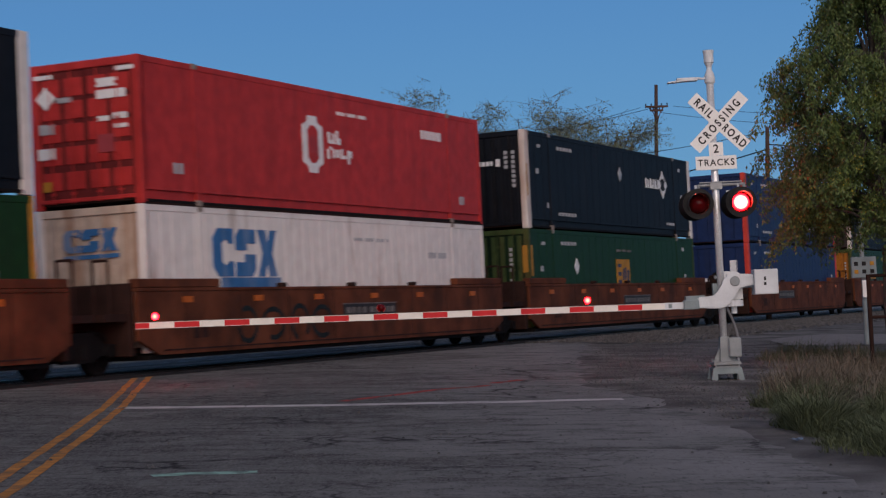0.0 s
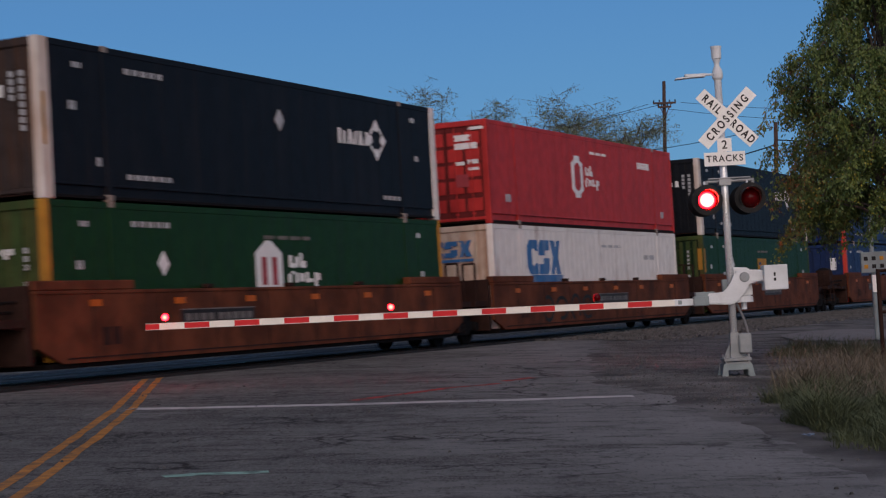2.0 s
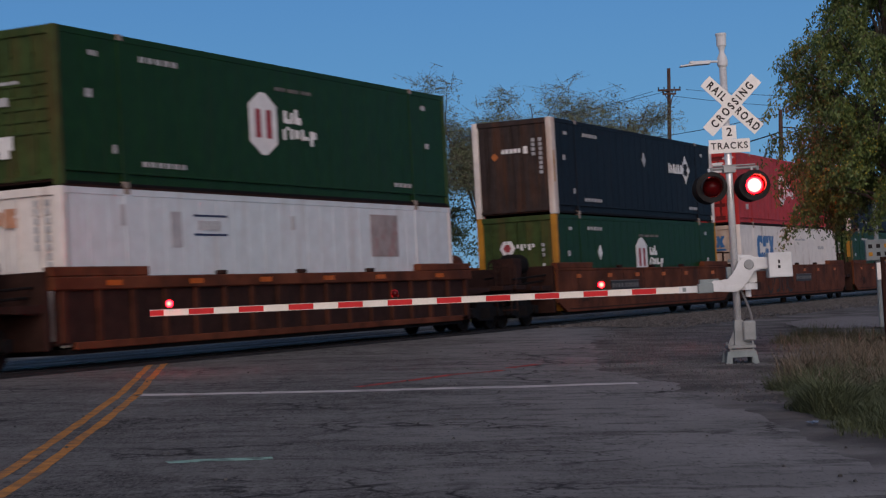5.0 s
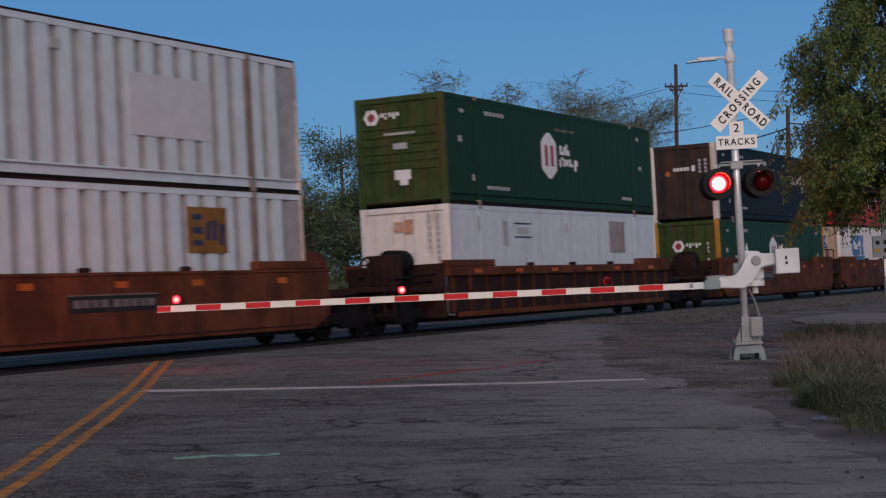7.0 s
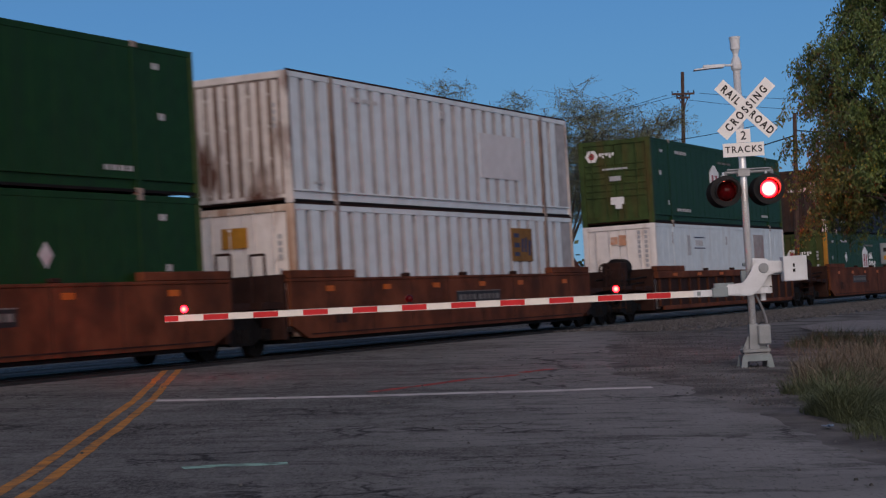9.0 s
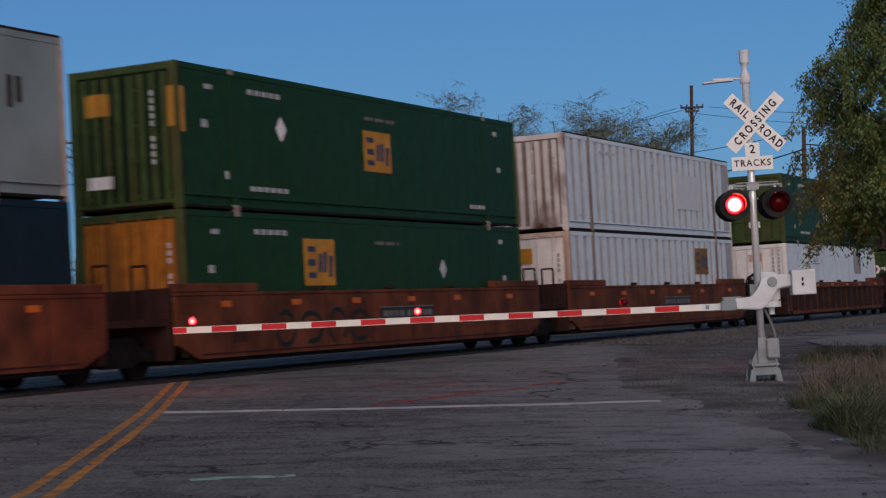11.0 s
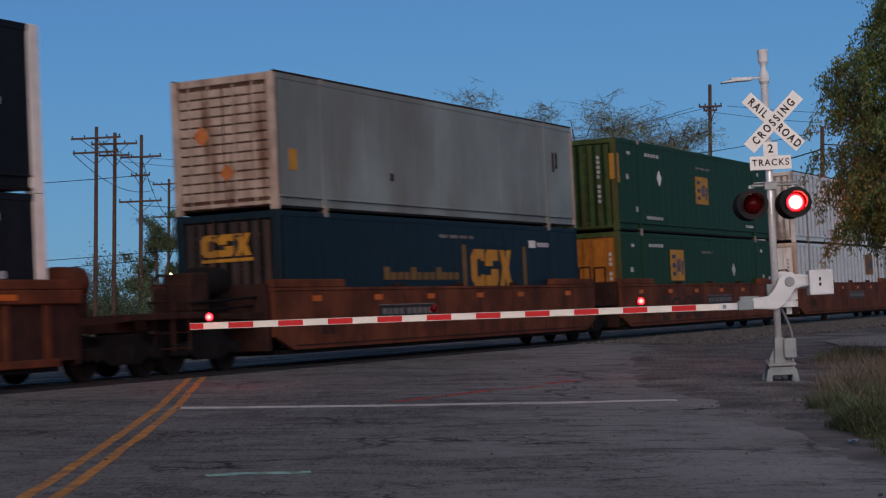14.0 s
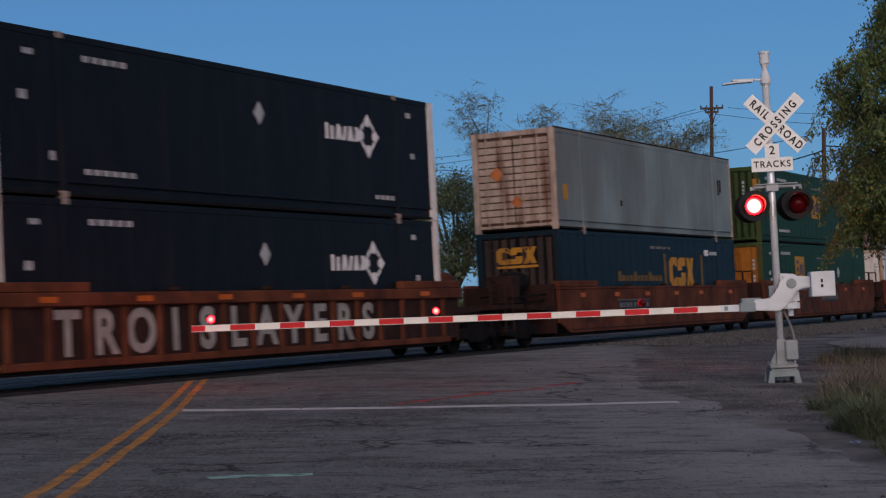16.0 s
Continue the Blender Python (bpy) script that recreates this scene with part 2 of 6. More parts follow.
def slab(bm, outline, y0, y1, plane="XZ"):
    """A flat outline given thickness; plane XZ has its thickness along y."""
    def put(u, w, t):
        return (u, t, w) if plane == "XZ" else (u, w, t)
    a = [bm.verts.new(put(u, w, y0)) for u, w in outline]
    b = [bm.verts.new(put(u, w, y1)) for u, w in outline]
    bm.faces.new(a)
    bm.faces.new(b[::-1])
    n = len(outline)
    for i in range(n):
        bm.faces.new((a[i], b[i], b[(i + 1) % n], a[(i + 1) % n]))
    return bm


def lettering(name, words, size, material, parent, m, depth=0.004, spacing=1.0, stretch=1.0, label="", bold=0.0):
    """Writing in the built-in font, as a mesh standing in the XZ plane and read from -y."""
    cu = bpy.data.curves.new(name, "FONT")
    cu.body, cu.size, cu.extrude = words, size, depth
    cu.offset = bold
    cu.align_x, cu.align_y, cu.space_character = "CENTER", "CENTER", spacing
    tmp = bpy.data.objects.new("tmp", cu)
    scene.collection.objects.link(tmp)
    dg = bpy.context.evaluated_depsgraph_get()
    me = bpy.data.meshes.new_from_object(tmp.evaluated_get(dg))
    bpy.data.objects.remove(tmp)
    me.transform(m @ pose(0, 0, 0, 90, 0, 0) @ Matrix.Diagonal((stretch, 1, 1, 1)))
    me.materials.clear()
    me.materials.append(material)
    ob = new(name, me)
    ob.parent = parent
    if label:
        ob["label"] = label
    return ob


# ---------------------------------------------------------------- ground, road and track
M_GROUND = surface("dusty_gravel_ground", (0.158, 0.153, 0.152), 0.95, var=0.6, scale=0.9, grain=25, bump=0.6, dirt=(0.038, 0.039, 0.040), dirt_amount=0.8, streak=(0.8, 0.8, 0.8), bump_dist=0.03)


def road_material():
    m, N, Lk, B = nodes_of("old_cracked_asphalt")
    col = mix_node(N, Lk, noise_node(N, Lk, 0.35, (1, 1, 1), 8.0, crisp=0.62), (0.094, 0.095, 0.096), (0.188, 0.187, 0.186))
    col = mix_node(N, Lk, scaled(N, Lk, noise_node(N, Lk, 0.8, (0.7, 1.2, 1), 9.0, lo=0.49, hi=0.62, crisp=0.68), 0.85), col, (0.030, 0.028, 0.028))
    # blotchy and paler towards the right; left lane darkened, shadow put into the colour
    where = N.new("ShaderNodeTexCoord")
    axes = N.new("ShaderNodeSeparateXYZ")
    Lk.new(where.outputs["Object"], axes.inputs[0])
    for lo_x, hi_x, amount, tone in ((-0.8, 2.6, 0.8, (0.275, 0.272, 0.278)), (-0.4, -2.2, 0.42, (0.062, 0.063, 0.066))):
        rg = N.new("ShaderNodeMapRange")
        rg.inputs["From Min"].default_value, rg.inputs["From Max"].default_value = lo_x, hi_x
        Lk.new(axes.outputs["X"], rg.inputs["Value"])
        blot = N.new("ShaderNodeMath")
        blot.operation = "MULTIPLY"
        Lk.new(rg.outputs["Result"], blot.inputs[0])
        Lk.new(noise_node(N, Lk, 0.45, (1, 0.8, 1), 6.0, lo=0.28, hi=0.56, crisp=0.6), blot.inputs[1])
        col = mix_node(N, Lk, scaled(N, Lk, blot.outputs[0], amount), col, tone)
    col = mix_node(N, Lk, scaled(N, Lk, noise_node(N, Lk, 5.0, (1, 0.3, 1), 8.0, lo=0.50, hi=0.64, crisp=0.7), 0.4), col, (0.235, 0.235, 0.232))
    col = mix_node(N, Lk, scaled(N, Lk, noise_node(N, Lk, 2.6, (0.35, 1.0, 1), 8.0, lo=0.52, hi=0.60, crisp=0.7), 0.62), col, (0.026, 0.025, 0.027))
    speck = noise_node(N, Lk, 30, (1, 0.35, 1), detail=5.0, crisp=0.75, lo=0.42, hi=0.6)
    col = mix_node(N, Lk, scaled(N, Lk, speck, 0.6), col, (0.20, 0.198, 0.196))
    col = mix_node(N, Lk, scaled(N, Lk, noise_node(N, Lk, 22, (1, 0.3, 1), 4.0, lo=0.56, hi=0.66, crisp=0.7), 0.5), col, (0.03, 0.029, 0.03))
    # cracks: dark lines between large and small cells, bent by noise
    for scale, width, amount in ((0.22, 0.016, 0.95), (0.6, 0.018, 0.85), (1.5, 0.03, 0.7)):
        co = N.new("ShaderNodeTexCoord")
        nz = N.new("ShaderNodeTexNoise")
        nz.inputs["Scale"].default_value, nz.inputs["Detail"].default_value = 1.4, 6.0
        add = N.new("ShaderNodeMix")
        add.data_type, add.blend_type = "RGBA", "LINEAR_LIGHT"
        add.inputs[0].default_value = 0.55
        Lk.new(co.outputs["Object"], nz.inputs["Vector"])
        Lk.new(co.outputs["Object"], add.inputs[6])
        Lk.new(nz.outputs["Color"], add.inputs[7])
        vo = N.new("ShaderNodeTexVoronoi")
        vo.feature = "DISTANCE_TO_EDGE"
        vo.inputs["Scale"].default_value = scale
        Lk.new(add.outputs[2], vo.inputs["Vector"])
        rg = N.new("ShaderNodeMapRange")
        rg.inputs["From Min"].default_value, rg.inputs["From Max"].default_value = 0.0, width
        rg.inputs["To Min"].default_value, rg.inputs["To Max"].default_value = 1.0, 0.0
        Lk.new(vo.outputs["Distance"], rg.inputs["Value"])
        gate = N.new("ShaderNodeMath")
        gate.operation = "MULTIPLY"
        Lk.new(rg.outputs["Result"], gate.inputs[0])
        Lk.new(noise_node(N, Lk, 0.5, detail=3.0, lo=0.47, hi=0.6), gate.inputs[1])
        col = mix_node(N, Lk, scaled(N, Lk, gate.outputs[0], amount), col, (0.016, 0.016, 0.018))
    Lk.new(col, B.inputs["Base Color"])
    B.inputs["Roughness"].default_value = 0.95
    B.inputs["Specular IOR Level"].default_value = 0.05
    bp = N.new("ShaderNodeBump")
    bp.inputs["Strength"].default_value, bp.inputs["Distance"].default_value = 0.5, 0.012
    Lk.new(speck, bp.inputs["Height"])
    Lk.new(bp.outputs["Normal"], B.inputs["Normal"])
    return m


M_ROAD = road_material()
M_LINEYELLOW = surface("worn_yellow_road_paint", (0.47, 0.205, 0.05), 0.8, var=0.25, dirt=(0.10, 0.08, 0.065), dirt_amount=0.85, streak=(4, 4, 4), dirt_lo=0.42, dirt_hi=0.7)
M_LINEWHITE = surface("worn_white_road_paint", (0.52, 0.50, 0.50), 0.8, var=0.15, dirt=(0.10, 0.10, 0.10), dirt_amount=0.7, streak=(2, 4, 3), dirt_lo=0.48, dirt_hi=0.75)
M_SPRAYRED = surface("faded_red_spray_paint", (0.36, 0.06, 0.055), 0.85, dirt=(0.07, 0.06, 0.06), dirt_amount=0.85, streak=(4, 4, 4), dirt_lo=0.42, dirt_hi=0.6)
M_SPRAYGREEN = surface("pale_green_spray_paint", (0.30, 0.50, 0.43), 0.85, dirt=(0.07, 0.08, 0.08), dirt_amount=0.8, streak=(5, 5, 5), dirt_lo=0.46, dirt_hi=0.66)
M_PALE = surface("pale_packed_dirt", (0.20, 0.19, 0.19), 0.95, var=0.2, grain=40, bump=0.4)


def sheet(bm, s0, s1, d0, d1, ns, nd, lift=0.0, rough=0.0):
    """A patch of the ground in track coordinates."""
    grid = []
    for i in range(ns + 1):
        row = []
        for j in range(nd + 1):
            p = ALONG * (s0 + (s1 - s0) * i / ns) + ACROSS * (d0 + (d1 - d0) * j / nd)
            row.append(bm.verts.new((p.x, p.y, ground_z(p.x, p.y) + lift + rough * noise.noise(p * 0.7))))
        grid.append(row)
    for i in range(ns):
        for j in range(nd):
            bm.faces.new((grid[i][j], grid[i + 1][j], grid[i + 1][j + 1], grid[i][j + 1]))


def build_ground():
    bm = bmesh.new()
    grid = []
    ss = [-1500, -300, -60] + [-30 + 2.0 * i for i in range(71)] + [140, 300, 2500]
    dd = [-1500, -200, -30, -6] + [-4 + 1.2 * i for i in range(1, 20)] + [CREST, 24, 28.5, 34, 40, 46, 60, 150, 500, 2500]
    dd = sorted(set(dd))
    for s in ss:
        row = []
        for d in dd:
            p = ALONG * s + ACROSS * d
            row.append(bm.verts.new((p.x, p.y, ground_z(p.x, p.y))))
        grid.append(row)
    for i in range(len(ss) - 1):
        for j in range(len(dd) - 1):
            bm.faces.new((grid[i][j], grid[i + 1][j], grid[i + 1][j + 1], grid[i][j + 1]))
    tagged(part("ground", bm, M_GROUND), "dusty brown-grey gravel ground beside the railway", "ground", kind="structure")


def road_right(y):
    """x of the ragged right edge of the asphalt."""
    pts = ((-60, 4.2), (8, 3.7), (15.8, 3.55), (21, 3.5), (25, 3.2), (29, 2.6), (33, 2.9), (40, 3.4), (49, 4.4), (60, 4.6), (140, -4))
    for (ya, xa), (yb, xb) in zip(pts, pts[1:]):
        if y <= yb:
            return xa + (xb - xa) * (y - ya) / (yb - ya)
    return pts[-1][1]


def road_left(y):
    return -10.5 - 0.11 * (y - 20)


def build_road():
    bm = bmesh.new()
    ys = [-60, -30, -10, 0, 5] + [8 + 0.35 * i for i in range(150)] + [65, 75, 90, 110, 140]
    rows = []
    for y in ys:
        x0, x1 = road_left(y), road_right(y) + (0.5 * noise.noise(Vector((y * 0.5, 3, 0))) + 0.35 * noise.noise(Vector((y * 2.3, 8, 0))))
        row = []
        for k in range(25):
            x = x0 + (x1 - x0) * k / 24
            d = x * ACROSS.x + y * ACROSS.y
            sink = 0.02 if k == 24 else 0.0
            row.append(bm.verts.new((x, y, ground_z(x, y) + 0.006 - sink)))
        rows.append(row)
    for a, b in zip(rows, rows[1:]):
        for i in range(24):
            bm.faces.new((a[i], a[i + 1], b[i + 1], b[i]))
    tagged(part("road", bm, M_ROAD), "old cracked dark grey asphalt road rising to the crossing", "road", kind="structure")


def strip(name, pts, width, material, label, wobble=0.015, lift=0.010, seed=0.0, gaps=()):
    """A painted stripe along points on the road, with uneven edges and its own thin body."""
    bm = bmesh.new()
    path = []
    for (xa, ya), (xb, yb) in zip(pts, pts[1:]):
        n = max(2, int(math.hypot(xb - xa, yb - ya) / 0.18))
        path += [(xa + (xb - xa) * i / n, ya + (yb - ya) * i / n) for i in range(n)]
    path.append(pts[-1])
    prev = None
    for i, (x, y) in enumerate(path):
        xa, ya = path[max(0, i - 1)]
        xb, yb = path[min(len(path) - 1, i + 1)]
        t = Vector((xb - xa, yb - ya, 0)).normalized()
        nrm = Vector((-t.y, t.x, 0))
        off = wobble * noise.noise(Vector((i * 0.09, seed, 0)))
        w = width / 2 * (1 + 0.3 * noise.noise(Vector((i * 0.23, seed + 9, 0))))
        ends = []
        for side in (-1, 1):
            p = Vector((x, y, 0)) + nrm * (off + side * w)
            ends.append(bm.verts.new((p.x, p.y, ground_z(p.x, p.y) + lift)))
        if prev and not any(a <= i / len(path) <= b for a, b in gaps):
            bm.faces.new((prev[0], prev[1], ends[1], ends[0]))
        prev = ends
    bmesh.ops.delete(bm, geom=[v for v in bm.verts if not v.link_faces], context="VERTS")
    return tagged(part(name, bm, material), label, "road marking", kind="structure")


def build_markings():
    strip("centre_line", [(-3.55, 9.0), (-3.72, 13.0), (-3.91, 15.36), (-4.33, 19.94), (-4.8, 24.74), (-6.12, 35.5)], 0.115, M_LINEYELLOW, "worn yellow centre line painted on asphalt", 0.02, seed=1.0)
    strip("centre_line", [(-3.3, 9.0), (-3.50, 13.0), (-3.60, 14.7), (-4.07, 19.9), (-4.55, 24.7), (-5.86, 35.4)], 0.115, M_LINEYELLOW, "worn yellow centre line painted on asphalt", 0.02, seed=5.0)
    strip("stop_line", [(-4.56, 24.5), (-3.84, 24.38), (-2.46, 24.46), (-0.92, 24.62), (0.8, 24.7), (1.61, 24.92), (2.42, 24.93)], 0.40, M_LINEWHITE, "worn white stop line painted across the lane", 0.22, seed=3.0)
    strip("utility_mark", [(-1.54, 25.3), (-0.82, 26.6), (-0.14, 28.0), (0.49, 28.6), (0.8, 29.7), (1.26, 30.5)], 0.20, M_SPRAYRED,
          "faded red sprayed utility mark on asphalt", 0.1, seed=7.0, gaps=((0.70, 0.80),))
    strip("utility_mark", [(-2.62, 15.45), (-2.42, 15.52), (-2.39, 15.58), (-2.04, 15.6), (-1.72, 15.64)], 0.20, M_SPRAYGREEN, "pale green sprayed utility mark on asphalt", 0.08, seed=11.0, gaps=((0.26, 0.32),))


def rail_profile(bm, s0, s1, d):
    prof = ((-0.075, -0.16), (0.075, -0.16), (0.075, -0.145), (0.012, -0.12), (0.012, -0.045), (0.037, -0.03), (0.037, -0.004), (0.03, 0.0),
            (-0.03, 0.0), (-0.037, -0.004), (-0.037, -0.03), (-0.012, -0.045), (-0.012, -0.12), (-0.075, -0.145))
    a = [bm.verts.new(at_track(s0, d + u, RAIL_Z + w)) for u, w in prof]
    b = [bm.verts.new(at_track(s1, d + u, RAIL_Z + w)) for u, w in prof]
    n = len(prof)
    for i in range(n):
        bm.faces.new((a[i], a[(i + 1) % n], b[(i + 1) % n], b[i]))


M_BALLAST = surface("grey_ballast_stone", (0.095, 0.094, 0.099), 0.95, var=0.5, scale=6, grain=20, bump=0.3)
M_TIE = surface("dark_timber_tie", (0.06, 0.045, 0.038), 0.9, var=0.3)


def ballast_z(s, d):
    """Top of the crushed stone by the distance across the track."""
    p = ALONG * s + ACROSS * d
    g = ground_z(p.x, p.y)
    if d < 16.0:
        return g + 0.02
    if d < 18.6:
        u = (d - 16.0) / 2.6
        return g + 0.02 + u * (RAIL_Z - 0.04 - g - 0.02)
    return RAIL_Z - 0.05


def build_track():
    for c in (CENTRE_D, CENTRE_D + 4.9):
        for side in (-0.7525, 0.7525):
            bm = bmesh.new()
            rail_profile(bm, -120, 260, c + side)
            tagged(part("rail", bm, M_STEELRAIL), "worn steel rail with a polished head", "rail", "rails of the crossing", "structure")
    # ballast shoulders either side of the road
    for s0, s1 in ((48.5, 190), (-110, 15)):
        bm = bmesh.new()
        prof = [15.2 + 0.35 * k for k in range(13)] + [20.4, 21.5, 23.5, 25.8, 28.6, 31.0]
        ns = int((s1 - s0) / 0.5)
        grid = []
        for i in range(ns + 1):
            s = s0 + (s1 - s0) * i / ns
            grid.append([bm.verts.new(at_track(s, d, ballast_z(s, d) + 0.05 * noise.noise(Vector((s * 2.1, d * 3.3, 0))))) for d in prof])
        for a, b in zip(grid, grid[1:]):
            for i in range(len(prof) - 1):
                bm.faces.new((a[i], a[i + 1], b[i + 1], b[i]))
        tagged(part("ballast", bm, M_BALLAST), "grey crushed stone ballast under the tracks", "ballast", kind="stuff")


# near-black so that the strip beneath the train reads as shaded
M_SHADE_PANEL = surface("shade_dark_crossing_panel", (0.020, 0.019, 0.020), 0.7, var=0.3, scale=2.0, grain=40, bump=0.3, dirt=(0.05, 0.047, 0.045), dirt_amount=0.4, streak=(1, 1, 1))


def build_crossing_panels():
    """Dark panels added between and beside the crossing's rails: under-train shade as colour."""
    for c in (CENTRE_D, CENTRE_D + 4.9):
        deck = tagged(new("crossing_deck"), "added panels level with the rails, dark as the shade under the train", "crossing deck", kind="structure")
        for d0, d1 in ((-1.75, -0.80), (-0.68, 0.68), (0.80, 1.75)):
            bm = boxes((0.01, 2.43, d0, d1, -0.08, -0.007))
            first = part("panel", bevelled(bm, 0.006), M_SHADE_PANEL, deck)
            first.matrix_basis = pose(*at_track(11.0, c, RAIL_Z), 0, 0, TRACK_TURN)
            for k in range(1, 16):
                again = new("panel", first.data)
                again.parent = deck
                again.matrix_basis = pose(*at_track(11.0 + 2.44 * k, c, RAIL_Z), 0, 0, TRACK_TURN)


build_ground()
build_road()
build_crossing_panels()
build_markings()
build_track()


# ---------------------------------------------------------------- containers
# groove paint: grime, with the shade of the recess put into its colour
M_GROOVE = surface("shaded_grimy_groove_paint", (0.29, 0.295, 0.31), 0.6, var=0.2)
# door backs: darker door colours that hold the shade of the recesses
M_BACKBROWN = surface("shaded_brown_door_back", (0.085, 0.045, 0.032), 0.75, var=0.3)
M_BACKRED = surface("shaded_red_door_back", (0.13, 0.019, 0.019), 0.7, var=0.3)
M_BACKGREEN = surface("shaded_green_door_back", (0.008, 0.022, 0.009), 0.7, var=0.3)
M_PATCH = surface("flat_grey_overpaint", (0.52, 0.53, 0.55), 0.6, var=0.08)
M_PATCHDARK = surface("faded_dark_overpaint", (0.30, 0.27, 0.27), 0.6, var=0.25, dirt=(0.28, 0.12, 0.12), dirt_amount=0.7, streak=(2, 2, 2))
M_FADEDPATCH = surface("faded_brown_yellow_patch", (0.20, 0.10, 0.025), 0.6, var=0.25)
M_YELLOWDIM = surface("dull_gold_lettering_paint", (0.14, 0.085, 0.03), 0.6, var=0.2)
M_GRAFFITI = surface("pale_sprayed_letter_paint", (0.27, 0.26, 0.245), 0.7, var=0.2)
M_DECALDIM = surface("dirty_grey_lettering", (0.14, 0.13, 0.125), 0.6, var=0.3)
M_SCRIBBLE = surface("dark_spray_scribble", (0.012, 0.014, 0.013), 0.6)
M_PLACARD = surface("faded_orange_placard", (0.40, 0.13, 0.04), 0.6, var=0.3, dirt=(0.25, 0.12, 0.07), dirt_amount=0.6, streak=(4, 4, 4))
STENCILS = (M_DECAL, M_DECALGREY, M_DECALDIM, M_YELLOWDIM)


def container(style):
    """A 53-foot container; origin at the rear, bottom, centre, x forward; the side seen is -y, the doors are at x = 0."""
    L, H, W = BOX_L, BOX_H, BOX_W / 2
    side, end, post = style["side"], style.get("end", style["side"]), style.get("post", style["side"])
    root = thing("shipping_container", style["label"], "shipping container", "double-stacked containers on the train")
    # side sheets: corrugated or flat with shallow joints
    for sgn in (-1, 1):
        bm = bmesh.new()
        pitch, depth = style.get("ribs", (0.61, 0.006))
        z0, z1 = 0.30, H - 0.12
        xs = []
        x = 0.16
        if depth > 0.02:
            while x < L - 0.16 - pitch:
                xs += [(x, 0), (x + pitch * 0.60, 0), (x + pitch * 0.70, 1), (x + pitch * 0.90, 1)]
                x += pitch
        else:
            while x < L - 0.16 - pitch:
                xs += [(x, 0), (x + pitch - 0.03, 0), (x + pitch - 0.022, 1), (x + pitch - 0.008, 1)]
                x += pitch
        xs.append((L - 0.16, 0))
        lo = [bm.verts.new((x, sgn * (W - 0.012 - depth * k), z0)) for x, k in xs]
        hi = [bm.verts.new((x, sgn * (W - 0.012 - depth * k), z1)) for x, k in xs]
        for i in range(len(xs) - 1):
            f = bm.faces.new((lo[i], lo[i + 1], hi[i + 1], hi[i]))
            # groove faces take the darker paint that carries their shade
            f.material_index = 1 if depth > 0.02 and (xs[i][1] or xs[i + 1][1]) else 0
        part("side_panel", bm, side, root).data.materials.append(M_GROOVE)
        part("bottom_rail", boxes((0.1, L - 0.1, min(sgn * (W - 0.1), sgn * (W - 0.055)), max(sgn * (W - 0.1), sgn * (W - 0.055)), 0.091, 0.269)), side, root)
        part("rail_flange", bevelled(boxes((0.1, L - 0.1, min(sgn * (W - 0.09), sgn * (W - 0.004)), max(sgn * (W - 0.09), sgn * (W - 0.004)), 0.27, 0.31)), 0.006), side, root)
        # lower flange in near-black: the shadow gap between boxes, put into colour
        part("rail_flange", bevelled(boxes((0.1, L - 0.1, min(sgn * (W - 0.09), sgn * (W - 0.004)), max(sgn * (W - 0.09), sgn * (W - 0.004)), 0.03, 0.09)), 0.006), M_TRUCK, root, "bottom edge coloured dark as shade of the gap")
        # added dark strip that draws the shading along the top rail
        if style.get("lip"):
            part("roof_edge", boxes((0.06, L - 0.06, min(sgn * (W - 0.06), sgn * (W + 0.002)), max(sgn * (W - 0.06), sgn * (W + 0.002)), H - 0.007, H + 0.034)), M_CARDARK, root, "added dark strip for the shade along the roof edge")
        part("top_rail", bevelled(boxes((0.1, L - 0.1, sgn * (W - 0.08), sgn * (W - 0.002), H - 0.135, H - 0.008)), 0.008), side, root)
        for x in (1.98, L - 1.98):
            part("lifting_post", bevelled(boxes((x - 0.09, x + 0.09, sgn * (W - 0.06), sgn * (W + 0.004), 0.02, H - 0.05)), 0.008), style.get("lift", side), root)
            for z in (0.06, H - 0.055):
                part("corner_casting", bevelled(boxes((x - 0.1, x + 0.1, sgn * (W - 0.16), sgn * (W + 0.008), z - 0.06, z + 0.065)), 0.012), M_CASTING, root)
        for x, near in ((0, 1), (L, -1)):
            w = style.get("post_w", 0.12)
            part("corner_post", bevelled(boxes((min(x, x + near * w), max(x, x + near * w), sgn * (W - 0.18), sgn * W, 0.0, H)), 0.012), post, root)
    part("roof", boxes((0.05, L - 0.05, -W + 0.03, W - 0.03, H - 0.07, H - 0.03)), side, root)
    part("floor", boxes((0.05, L - 0.05, -W + 0.1, W - 0.1, 0.08, 0.16)), M_CARDARK, root)
    part("front_panel", boxes((L - 0.06, L - 0.03, -W + 0.17, W - 0.17, 0.1, H - 0.1)), end, root)
    part("header", bevelled(boxes((0.0, 0.1, -W + 0.17, W - 0.17, H - 0.16, H - 0.005)), 0.01), style.get("head", post), root)
    part("sill", bevelled(boxes((0.0, 0.1, -W + 0.17, W - 0.17, 0.12, 0.20)), 0.01), style.get("head", post), root)
    # doors with their ribs and lock rods
    kind = style.get("doors", "plain")
